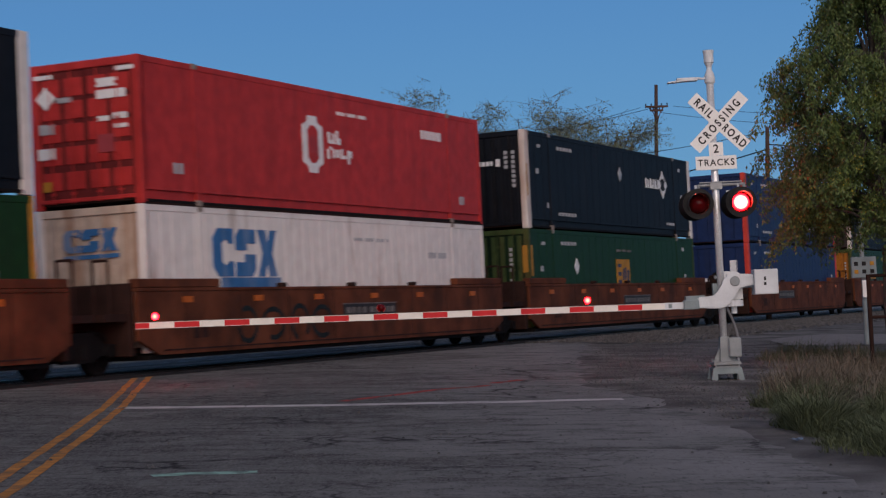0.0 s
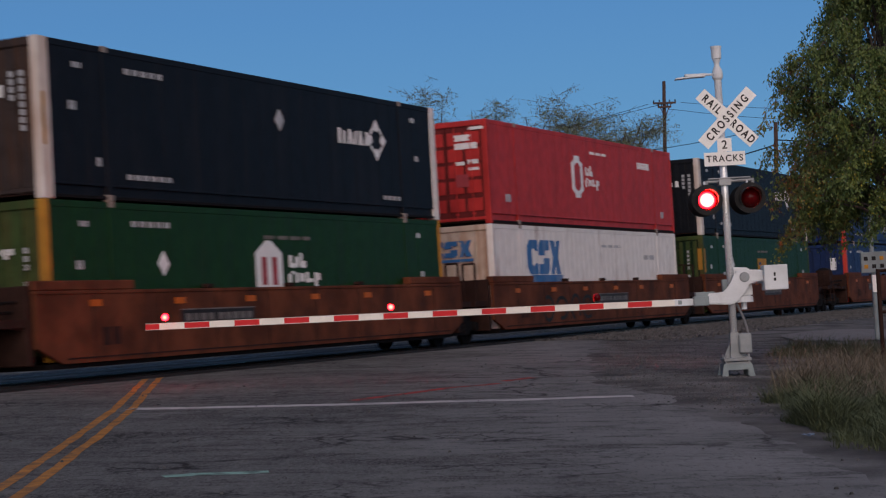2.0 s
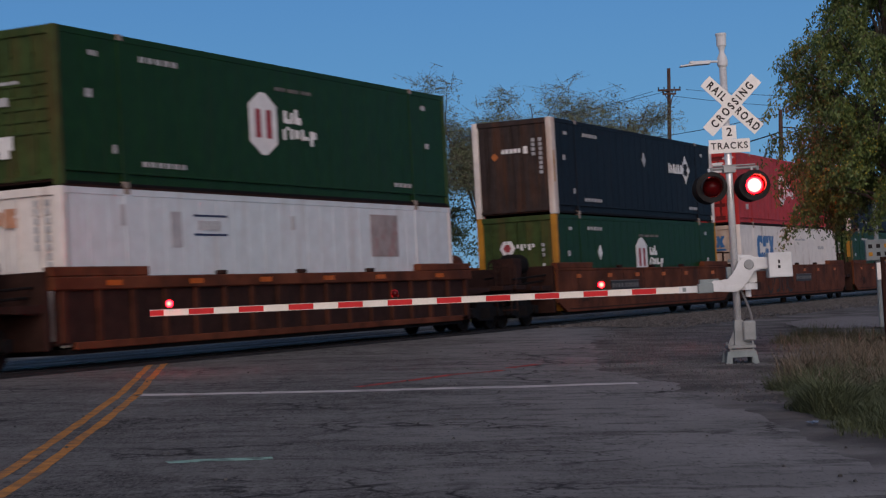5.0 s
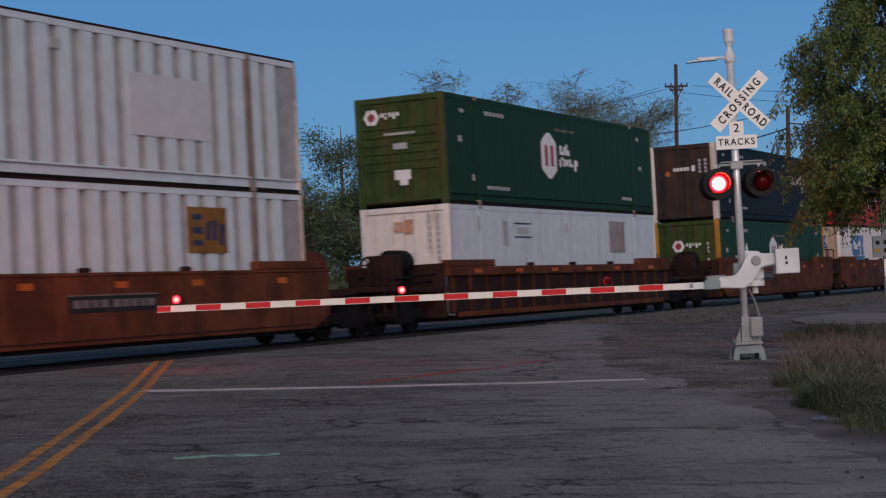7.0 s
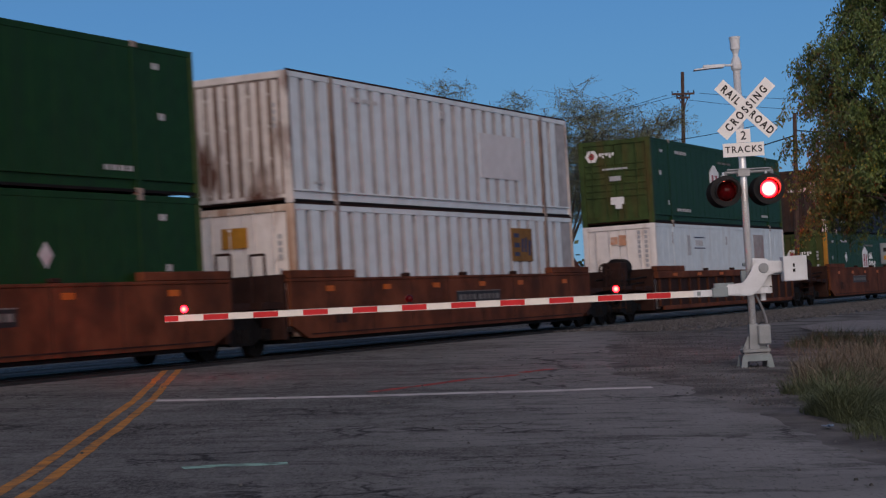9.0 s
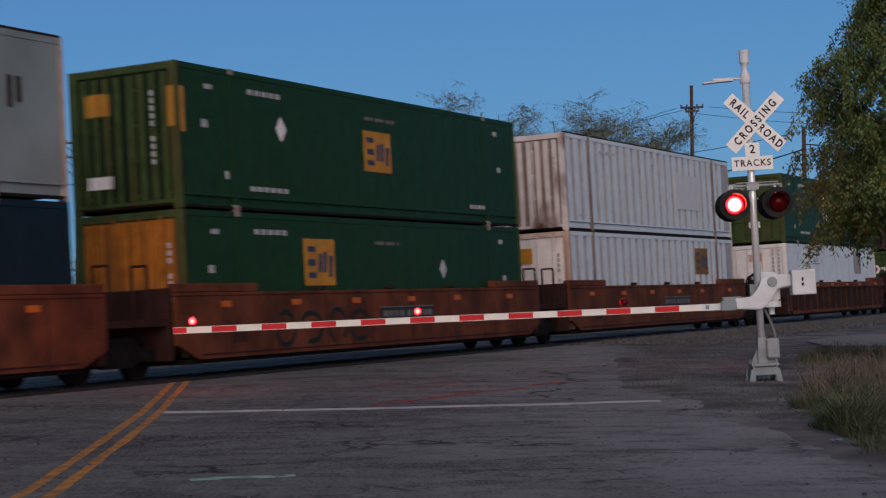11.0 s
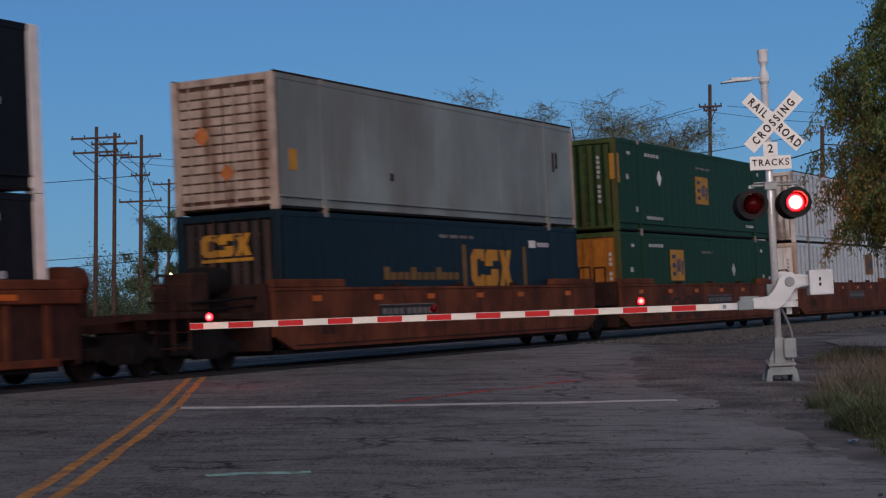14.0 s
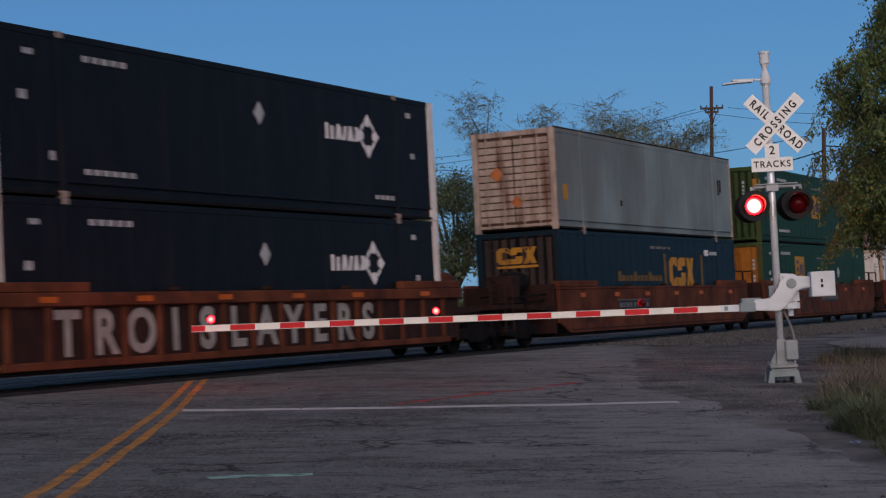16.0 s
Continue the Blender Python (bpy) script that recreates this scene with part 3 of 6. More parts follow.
    for y0, y1 in ((-W + 0.19, -0.01), (0.01, W - 0.19)):
        # a darker back puts shade between the raised slats, ribs or panels
        door = part("door", boxes((0.045, 0.085, y0, y1, 0.17, H - 0.165)), style.get("back", end), root)
        if kind == "grid":
            for z in (0.55, 1.05, 1.5, 1.95, 2.4):
                for u0, u1 in ((y0 + 0.05, (y0 + y1) / 2 - 0.05), ((y0 + y1) / 2 + 0.05, y1 - 0.05)):
                    part("panel", bevelled(boxes((0.02, 0.044, u0, u1, z - 0.18, z + 0.18)), 0.01), end, door)
        elif kind == "slats":
            for k in range(12):
                z = 0.28 + 0.2 * k
                part("slat", bevelled(boxes((0.015, 0.044, y0 + 0.01, y1 - 0.01, z, z + 0.165)), 0.008), end, door)
        elif kind == "few":
            for k in range(6):
                z = 0.95 + 0.22 * k
                part("rib", bevelled(boxes((0.01, 0.044, y0 + 0.03, y1 - 0.03, z, z + 0.06)), 0.006), end, door)
        elif kind == "ribs":
            for k in range(4):
                y = y0 + (y1 - y0) * (k + 0.2) / 4
                part("rib", bevelled(boxes((0.012, 0.044, y, y + (y1 - y0) / 4 * 0.55, 0.2, H - 0.2)), 0.012), end, door)
        for k in (0.3, 0.75):
            y = y0 + (y1 - y0) * k
            rod = bmesh.new()
            tube(rod, (0.005, y, 0.1), (0.005, y, H - 0.1), 0.017, n=6)
            for z in (0.3, 1.0, 1.7, 2.4):
                box(rod, -0.012, 0.03, y - 0.045, y + 0.045, z - 0.025, z + 0.025)
            part("lock_rod", rod, style.get("rods", end), door)
    for mat_, u0, u1, w0, w1 in style.get("marks", ()):
        cells = [(u0, u1)]
        if mat_ in STENCILS and w1 - w0 < 0.3:
            # small painted characters: a bar for each
            step = max(0.11, (w1 - w0) * 0.8)
            count = max(2, round((u1 - u0) / step))
            cells = [(u0 + (u1 - u0) * k / count, u0 + (u1 - u0) * (k + 0.68) / count) for k in range(count) if count < 8 or k % 5 != 4]
        for a, b in cells:
            part("marking", boxes((a, b, -W - 0.001, -W + 0.02, w0, w1)), mat_, root)
    for mat_, v0, v1, w0, w1 in style.get("end_marks", ()):
        if mat_ in (M_ORANGE, M_DECAL) and 0.15 < v1 - v0 < 1.4 * (w1 - w0) and w1 - w0 < 0.5:
            # a placard set on its corner
            bm = bmesh.new()
            spun(bm, [(0.0005, -0.006), ((w1 - w0) * 0.62, -0.006), ((w1 - w0) * 0.62, 0.02), (0.0005, 0.02)], 4, "X", (0, -W + (v0 + v1) / 2, (w0 + w1) / 2))
            part("placard", bm, M_PLACARD if mat_ is M_ORANGE else mat_, root)
            continue
        if w1 - w0 < 5 * (v1 - v0):
            part("marking", boxes((-0.004, 0.02, -W + v0, -W + v1, w0, w1)), mat_, root)
            continue
        # a column of stacked characters
        count = int((w1 - w0) / 0.15)
        for k in range(count):
            if k != count - 5:
                z = w1 - 0.15 * (k + 1)
                part("marking", boxes((-0.004, 0.02, -W + v0, -W + v0 + 0.085, z, z + 0.10)), M_DECALGREY if mat_ is M_DECAL else mat_, root)
    for fn in style.get("shapes", ()):
        fn(root)
    return root


def diamond_logo(x, z, r, mat_, face=-1):
    """A ring of four lobes with an open centre, beside a band of strokes."""
    def put(root):
        W = BOX_W / 2
        bm = bmesh.new()
        for k in range(4):
            a = math.pi / 2 * k
            c, s = math.cos(a), math.sin(a)
            for pts in ([(1.2, 0.0), (0.80, 0.34), (0.50, 0.12), (0.50, -0.12), (0.80, -0.34)], [(0.62, 0.30), (0.74, 0.42), (0.42, 0.74), (0.30, 0.62)]):
                slab(bm, [(x + r * (u * c - w * s), z + r * (u * s + w * c)) for u, w in pts], -W - 0.002, -W + 0.02)
        # thin upright and slanting strokes
        for u, wd, tilt, z0, z1 in ((-4.5, .26, 0, -.42, .42), (-3.95, .24, 0, -.42, .30), (-3.45, .22, .18, -.40, .42), (-3.05, .22, -.1, -.40, .30), (-2.7, .22, .2, -.40, .36),
                                    (-2.2, .22, .22, -.40, .40), (-1.85, .22, -.14, -.40, .30), (-1.5, .22, .3, -.40, .38), (-1.15, .24, -.25, -.36, .38)):
            slab(bm, [(x + r * u, z + r * z0), (x + r * (u + wd), z + r * z0), (x + r * (u + wd + tilt), z + r * z1), (x + r * (u + tilt), z + r * z1)], -W - 0.002, -W + 0.02)
        part("logo", bm, mat_, root, "plain white lobed emblem with a row of strokes")
    return put


def shield_logo(x, z, h, mat_, core, strokes=True, hollow=False):
    """A tall six-sided badge, hollow or with an upright motif, beside a few strokes."""
    def put(root):
        W = BOX_W / 2
        w = h * (0.36 if hollow else 0.42)
        bm = bmesh.new()
        rim = [(.42, -.5), (.5, -.40), (1, -.32), (1, .32), (.5, .40), (.42, .5), (-.42, .5), (-.5, .40), (-1, .32), (-1, -.32), (-.5, -.40), (-.42, -.5)] if hollow else [(-.2, -.5), (.2, -.5), (1, -.30), (1, .30), (.2, .5), (-.2, .5), (-1, .30), (-1, -.30)]
        slab(bm, [(x + w * u, z + h * v) for u, v in rim], -W - 0.002, -W + 0.02)
        part("logo", bm, mat_, root, "plain white six-sided badge")
        if hollow:
            bm = bmesh.new()
            slab(bm, [(x + w * u, z + h * v) for u, v in ((.2, -.33), (.52, -.24), (.52, .24), (.2, .33), (-.2, .33), (-.52, .24), (-.52, -.24), (-.2, -.33))], -W - 0.006, -W)
            part("logo", bm, core, root)
            part("logo", boxes((x - w * .3, x - w * .12, -W - 0.009, -W, z - h * .15, z + h * .15), (x + w * .12, x + w * .3, -W - 0.009, -W, z - h * .15, z + h * .15)), M_DECALRED, root)
        else:
            part("logo", boxes((x - w * .58, x - w * .2, -W - 0.006, -W, z - h * .23, z + h * .23), (x + w * .2, x + w * .58, -W - 0.006, -W, z - h * .23, z + h * .23)), core, root)
        if strokes:
            bm = bmesh.new()
            u0 = 1.55
            for u, wd, z0, z1 in ((.0, .22, .06, .26), (.24, .2, .05, .13), (.5, .22, .06, .24), (.85, .2, .06, .30), (1.06, .26, .05, .17), (-.1, .22, -.22, -.05), (.16, .22, -.05, .0),
                                  (.45, .2, -.20, -.03), (.8, .34, -.18, -.04), (1.3, .2, -.20, -.02), (1.55, .3, -.19, -.13), (2.0, .22, -.28, -.03), (2.24, .22, -.16, -.04)):
                box(bm, x + w * (u0 + u), x + w * (u0 + u + wd), -W - 0.002, -W + 0.02, z + h * z0, z + h * z1)
            part("logo", bm, mat_, root, "plain white strokes")
    return put


def end_badge(v, z, h, mat_, core):
    """A small six-sided badge with a few strokes on the doors."""
    def put(root):
        W = BOX_W / 2
        bm = bmesh.new()
        for r, x0, x1, m in ((h / 2, -0.006, 0.02, mat_), (h * 0.26, -0.010, 0.0, core)):
            bm = bmesh.new()
            spun(bm, [(0.0005, x0), (r, x0), (r, x1), (0.0005, x1)], 6, "X", (0, -W + v, z))
            part("logo", bm, m, root)
        part("logo", boxes(*[(-0.006, 0.02, -W + v - h * (0.75 + 0.25 * k), -W + v - h * (0.6 + 0.25 * k), z - h * (0.02 + 0.14 * (k % 2)), z + h * 0.2) for k in range(5)]), mat_, root)
    return put


def block_logo(x, z, w, h, mat_, tail=None, end=False):
    """Three chunky angular shapes in a row: an open ring, a folded band and crossed bars."""
    def put(root):
        W = BOX_W / 2
        bm = bmesh.new()
        a = w * 0.30
        t = h * 0.26

        def bar(pts):
            if end:
                out = [(-0.006, -W + u, v) for u, v in pts] + [(0.03, -W + u, v) for u, v in pts]
                vs = [bm.verts.new(o) for o in out]
                n = len(pts)
                bm.faces.new(vs[:n]), bm.faces.new(vs[n:][::-1])
                for i in range(n):
                    bm.faces.new((vs[i], vs[n + i], vs[n + (i + 1) % n], vs[(i + 1) % n]))
            else:
                slab(bm, pts, -W - 0.003, -W + 0.02)
        # from the reader's left to right, in local u
        f = -1 if end else 1

        def q(pts, u0):
            bar([(x + f * (u0 + u), z + v) for u, v in pts])
        q([(a, h * .5), (t * .8, h * .5), (0, h * .3), (0, -h * .3), (t * .8, -h * .5), (a, -h * .5), (a, -h * .18), (a * .78, -h * .18), (a * .66, -h * .28), (a * .42, -h * .2), (a * .42, h * .2), (a * .66, h * .28), (a * .78, h * .18), (a, h * .18)], 0)
        q([(a, h * .5), (a * .2, h * .5), (0, h * .34), (0, h * .05), (a * .55, h * .05), (a * .55, h * .2), (a, h * .2)], w * .335)
        q([(0, -h * .5), (a * .8, -h * .5), (a, -h * .34), (a, -h * .03), (a * .45, -h * .03), (a * .45, -h * .2), (0, -h * .2)], w * .335)
        q([(0, h * .5), (a * .42, h * .5), (a * .54, h * .2), (a * .66, h * .5), (a, h * .5), (a * .74, 0), (a, -h * .5), (a * .58, -h * .5), (a * .46, -h * .2), (a * .34, -h * .5), (0, -h * .5), (a * .26, 0)], w * .67)
        if tail:
            q([(0, -h * tail[0]), (w, -h * tail[0]), (w, -h * tail[1]), (0, -h * tail[1])], 0)
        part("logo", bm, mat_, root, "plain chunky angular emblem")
    return put


def patch_logo(x, z, w, h, base, ink):
    """A square patch with slanting bars."""
    def put(root):
        W = BOX_W / 2
        part("logo", boxes((x - w / 2, x + w / 2, -W - 0.002, -W + 0.02, z - h / 2, z + h / 2)), base, root, "plain yellow patch with dark bars")
        bm = bmesh.new()
        for w0, w1 in ((-.34, -.22), (-.08, .06), (.22, .34)):
            box(bm, x - w * .40, x - w * .14, -W - 0.0065, -W - 0.001, z + h * w0, z + h * w1)
        for u, z0, z1 in ((-.06, -.22, .18), (.10, -.22, .22), (.28, -.32, .14)):
            slab(bm, [(x + w * u, z + h * z0), (x + w * (u + .11), z + h * z0), (x + w * (u + .14), z + h * z1), (x + w * (u + .03), z + h * z1)], -W - 0.006, -W)
        box(bm, x + w * .30, x + w * .44, -W - 0.0063, -W - 0.001, z - h * .02, z + h * .14)
        part("logo", bm, ink, root)
    return put


def placard(x, z, r, mat_):
    """A small diamond plate."""
    def put(root):
        W = BOX_W / 2
        bm = bmesh.new()
        slab(bm, [(x - r * .8, z), (x, z - r), (x + r * .8, z), (x, z + r)], -W - 0.002, -W + 0.02)
        part("placard", bm, mat_, root)
    return put


def codes(mat_, rear_top=True, front_bottom=True):
    """The small painted numbers that every box carries, as bars."""
    m = [(mat_, 1.0, 1.28, 2.42, 2.52), (mat_, 14.75, 15.0, 2.42, 2.54), (mat_, 0.85, 1.08, 1.64, 1.80), (mat_, 14.9, 15.12, 1.45, 1.58)]
    if rear_top:
        m += [(mat_, 2.6 + 0.27 * k, 2.80 + 0.27 * k, 2.44, 2.55) for k in range(5)]
    if front_bottom:
        m += [(mat_, 2.55 + 0.26 * k, 2.75 + 0.26 * k, 0.43, 0.53) for k in range(6)]
        m += [(mat_, 13.1 + 0.24 * k, 13.28 + 0.24 * k, 0.42, 0.52) for k in range(4)] + [(mat_, 1.62, 1.76, 0.64, 0.80)]
    return m


STYLES = {
    "umax": dict(side=M_BLACK, end=M_DARKEND, post=M_POST, post_w=0.30, head=M_DARKEND, doors="ribs", label="blue-black steel container with pale corner posts and white markings",
                 marks=codes(M_DECALGREY) + [(M_YELLOW, 0.06, 0.16, 0.95, 1.9)], shapes=(diamond_logo(12.85, 1.85, 0.42, M_DECAL), placard(8.3, 2.0, 0.24, M_DECALGREY),),
                 end_marks=[(M_DECALGREY, v, v + 0.1, 2.2 - 0.14 * k, 2.3 - 0.14 * k) for v, n in ((0.33, 8), (0.56, 4)) for k in range(n)] + [(M_DECAL, 1.0 + 0.14 * k, 1.1 + 0.14 * k, 1.9, 2.03) for k in range(5)] + [(M_DECAL, 0.80, 0.93, 1.86, 2.08), (M_ORANGE, 1.78, 1.98, 1.72, 1.92)]),
    "red": dict(back=M_BACKRED, side=M_RED, end=M_RED, doors="grid", label="brick-red steel container with white badge and codes", head=M_RED,
                marks=[(M_DECAL, 8.0, 9.6, 2.36, 2.44), (M_DECAL, 12.5, 13.75, 2.12, 2.34), (M_DECALGREY, 1.1, 1.5, 0.62, 0.84), (M_DECALGREY, 14.7, 15.05, 0.5, 0.72)],
                shapes=(shield_logo(6.8, 1.59, 1.3, M_DECAL, M_RED, hollow=True), ),
                end_marks=[(M_DECAL, 0.5, 1.0, 2.33, 2.5), (M_DECAL, 0.32, 1.0, 2.1, 2.27), (M_DECAL, 0.3, 0.62, 1.68, 1.8), (M_DECAL, 0.72, 1.0, 1.66, 1.76), (M_DECAL, 0.3, 0.6, 1.5, 1.58),
                           (M_DECALRED, 0.62, 1.0, 1.05, 1.4), (M_DECAL, 2.02, 2.42, 2.02, 2.4), (M_DECALGREY, 1.6, 1.95, 2.1, 2.2), (M_DECALGREY, 2.05, 2.4, 1.5, 1.7),
                           (M_DECAL, 2.05, 2.45, 1.0, 1.22), (M_YELLOW, 2.15, 2.35, 0.36, 0.56), (M_DECAL, 0.1, 0.55, 2.62, 2.7), (M_DECAL, 2.05, 2.5, 2.6, 2.68)]),
    "white_blue": dict(lip=True, side=M_WHITE, end=M_CREAM, post=M_WHITE, doors="plain", ribs=(0.4, 0.012), label="dirty white steel container with a blue block emblem", head=M_CREAM,
                       marks=[(M_DECALGREY, 8.6, 10.4, 2.32, 2.4), (M_DECALBLUE, 2.7, 5.1, 1.22, 1.46), (M_DECALGREY, 12.6, 13.7, 1.95, 2.1)],
                       shapes=(block_logo(2.40, 1.98, 2.65, 1.0, M_DECALBLUE), block_logo(1.92, 2.25, 1.3, 0.45, M_DECALBLUE, (0.62, 0.8), True))),
    "green_hub": dict(side=M_GREEN, end=M_GREEN_WORN, post=M_YELLOW, post_w=0.14, head=M_GREEN_WORN, doors="plain", label="dark green steel container with yellow-edged doors and a white badge",
                      marks=codes(M_DECALGREY) + [(M_DECALDIM, 7.4, 9.4, 2.28, 2.36)], shapes=(shield_logo(7.55, 1.6, 1.3, M_DECAL, M_DECALRED), placard(3.6, 1.75, 0.24, M_DECAL), end_badge(1.62, 1.95, 0.5, M_DECAL, M_DECALRED)),
                      end_marks=[ (M_DECALGREY, 0.42, 0.56, 0.9, 2.1), (M_DECAL, 1.5, 1.9, 0.8, 1.2)]),
    "green_few": dict(side=M_GREEN, end=M_GREEN_WORN, post=M_GREEN_WORN, post_w=0.14, doors="few", label="dark green steel container with ribbed olive doors and a white badge",
                      marks=codes(M_DECALGREY) + [(M_DECALDIM, 7.6, 9.3, 2.32, 2.40)], shapes=(shield_logo(7.05, 1.56, 1.34, M_DECAL, M_DECALRED), end_badge(2.1, 2.38, 0.46, M_DECAL, M_DECALRED)),
                      end_marks=[ (M_DECAL, 1.0, 1.5, 0.7, 0.95), (M_DECAL, 1.12, 1.35, 0.55, 0.7), (M_DECALGREY, 1.1, 1.5, 1.5, 1.66),
                                 (M_DECALGREY, 0.85, 1.75, 1.88, 1.94)]),
    "white_plain": dict(lip=True, side=M_WHITE_RIB, end=M_WHITE, post=M_WHITE, doors="plain", ribs=(0.61, 0.008), label="white smooth-sided container with faded stencils and stained doors",
                        marks=[(M_DECALNAVY, 4.2, 5.4, 2.42, 2.46), (M_DECALNAVY, 4.2, 5.4, 2.04, 2.08), (M_DECALGREY, 4.35, 5.2, 2.15, 2.34), (M_DECALGREY, 3.4, 3.75, 1.8, 2.5), (M_PATCHDARK, 11.7, 13.1, 1.62, 2.62), (M_DECALGREY, 8.0, 8.2, 2.2, 2.5), (M_DECALGREY, 1.75, 1.9, 2.2, 2.6)],
                        end_marks=[(M_FADEDORANGE, 1.05, 1.3, 2.2, 2.55), (M_FADEDORANGE, 1.35, 1.6, 2.25, 2.5), (M_FADEDORANGE, 1.2, 1.5, 1.0, 1.12)] + [(M_DECALGREY, v, v + 0.1, 2.55 - 0.16 * k, 2.66 - 0.16 * k) for v in (0.28, 0.52) for k in range(6 if v > 0.5 else 8)]),
    "white_ribs": dict(lip=True, back=M_LIFT_RECESS, side=M_WHITE_RIB, end=M_RUSTWHITE, post=M_RUSTWHITE, lift=M_LIFT_RECESS, doors="ribs", ribs=(0.64, 0.06), label="white corrugated steel container with rust-stained doors",
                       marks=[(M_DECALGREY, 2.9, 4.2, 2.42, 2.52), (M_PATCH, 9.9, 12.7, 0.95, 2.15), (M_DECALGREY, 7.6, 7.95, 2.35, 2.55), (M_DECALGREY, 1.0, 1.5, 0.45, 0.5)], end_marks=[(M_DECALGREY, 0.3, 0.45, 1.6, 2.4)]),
    "white_ribs_patch": dict(lip=True, side=M_WHITE_RIB, end=M_WHITE, post=M_CREAM, doors="plain", ribs=(0.64, 0.06), lift=M_LIFT_RECESS, label="white corrugated steel container with a faded yellow patch",
                             shapes=(patch_logo(12.35, 2.07, 1.4, 0.92, M_FADEDPATCH, M_DECALNAVY),),
                             end_marks=[(M_YELLOW, 1.2, 1.85, 2.0, 2.45), (M_DECALGREY, 0.32, 0.48, 0.9, 2.3), (M_CREAM, 1.3, 1.45, 0.4, 1.3), (M_CREAM, 1.8, 1.95, 0.4, 1.3)]),
    "emp": dict(back=M_BACKGREEN, side=M_GREEN, end=M_GREEN_WORN, post=M_GREEN_WORN, doors="ribs", label="dark green steel container with a yellow patch emblem",
                marks=codes(M_DECALGREY) + [(M_DECALDIM, 7.6, 9.2, 2.3, 2.38), (M_YELLOW, 0.1, 0.26, 1.5, 2.4)], shapes=(patch_logo(8.15, 1.58, 1.3, 0.95, M_YELLOW, M_DECALNAVY), placard(3.85, 1.8, 0.26, M_DECAL),),
                end_marks=[(M_YELLOW, 1.6, 2.2, 1.95, 2.4), (M_DECAL, 0.55, 0.68, 0.8, 2.4), (M_YELLOW, 0.06, 0.22, 1.61, 2.4), (M_DECAL, 1.6, 2.2, 0.5, 0.75)]),
    "emp_low": dict(back=M_ORANGEDOOR, side=M_GREEN, end=M_ORANGEDOOR, post=M_GREEN_WORN, doors="ribs", label="dark green steel container with a yellow patch and worn yellow doors tinted with orange glow",
                    marks=codes(M_DECALGREY) + [(M_DECALDIM, 7.8, 9.0, 2.3, 2.38)], shapes=(patch_logo(5.2, 1.88, 1.3, 1.02, M_YELLOW, M_DECALNAVY), placard(11.3, 1.75, 0.24, M_DECALGREY),),
                    end_marks=[(M_DECAL, 0.3, 0.44, 1.0, 2.3), (M_DECAL, 0.75, 1.2, 1.2, 1.32)]),
    "grey": dict(lip=True, back=M_BACKBROWN, side=M_GREY, end=M_TAN, post=M_TAN, doors="slats", ribs=(1.22, 0.006), label="weathered grey smooth-sided container with slatted stained doors",
                 marks=[(M_CARDARK, 14.62, 14.74, 1.55, 2.1), (M_CARDARK, 14.86, 14.98, 1.65, 2.1), (M_CARDARK, 5.0, 5.16, 0.82, 1.0), (M_YELLOW, 0.55, 0.85, 0.85, 1.3)], end_marks=[(M_ORANGE, 1.05, 1.4, 0.7, 1.0), (M_ORANGE, 1.7, 1.95, 1.5, 1.85)]),
    "navy": dict(back=M_TRUCK, side=M_NAVY, end=M_DARKEND, post=M_NAVY, doors="ribs", label="navy blue steel container with a yellow block emblem",
                 marks=[(M_YELLOWDIM, 4.5 + 0.33 * k, 4.76 + 0.33 * k, 1.42, 1.60 + 0.12 * (k % 4 == 0)) for k in range(12)] + [(M_YELLOWDIM, 8.62, 8.82, 1.2, 2.3), (M_YELLOWDIM, 12.3, 12.5, 1.2, 2.3), (M_DECALDIM, 7.4, 9.3, 2.45, 2.53), (M_DECAL, 12.75, 13.2, 2.28, 2.48), (M_DECALGREY, 13.3, 14.1, 2.31, 2.43)],
                 shapes=(block_logo(9.1, 1.72, 2.5, 0.95, M_YELLOW), block_logo(1.95, 2.22, 1.27, 0.47, M_YELLOW, (0.6, 0.75), True))),
    "blue": dict(side=M_BLUE, end=M_BLUE, post=M_REDPOST, post_w=0.28, doors="plain", label="blue steel container with red corner posts", head=M_BLUE,
                 marks=codes(M_DECALGREY) + [(M_DECALGREY, 9.3, 12.6, 0.7, 1.25)], end_marks=[(M_DECAL, 0.5, 0.8, 1.6, 2.2), (M_DECAL, 1.7, 2.2, 1.2, 1.5)]),
}

STYLES["umax_dark"] = dict(STYLES["umax"], end=M_BLACK, head=M_BLACK, label="blue-black steel container with black doors and pale corner posts")

# rear end of each stack along the track at the start, upper and lower box, kind of car, ends (shared or own truck)
STACKS = [
    (91.40, "umax", "emp_low", "smooth", "shared", "own"),
    (71.70, "blue", "blue", "smooth", "own", "shared"),
    (47.94, "umax_dark", "emp", "smooth", "shared", "own"),
    (28.50, "red", "white_blue", "smooth", "shared", "shared"),
    (9.03, "umax", "green_hub", "smooth", "own", "shared"),
    (-14.47, "green_few", "white_plain", "ribbed", "own", "own"),
    (-38.04, "white_ribs", "white_ribs_patch", "smooth", "shared", "own"),
    (-57.74, "emp", "emp_low", "smooth", "shared", "shared"),
    (-77.32, "grey", "navy", "smooth", "own", "shared"),
    (-100.92, "umax", "umax", "graffiti", "own", "own"),
]
SPEED, SLOWING = 8.1335, -0.0525
RIDERS = []          # (thing, distance along the track at the start, height)


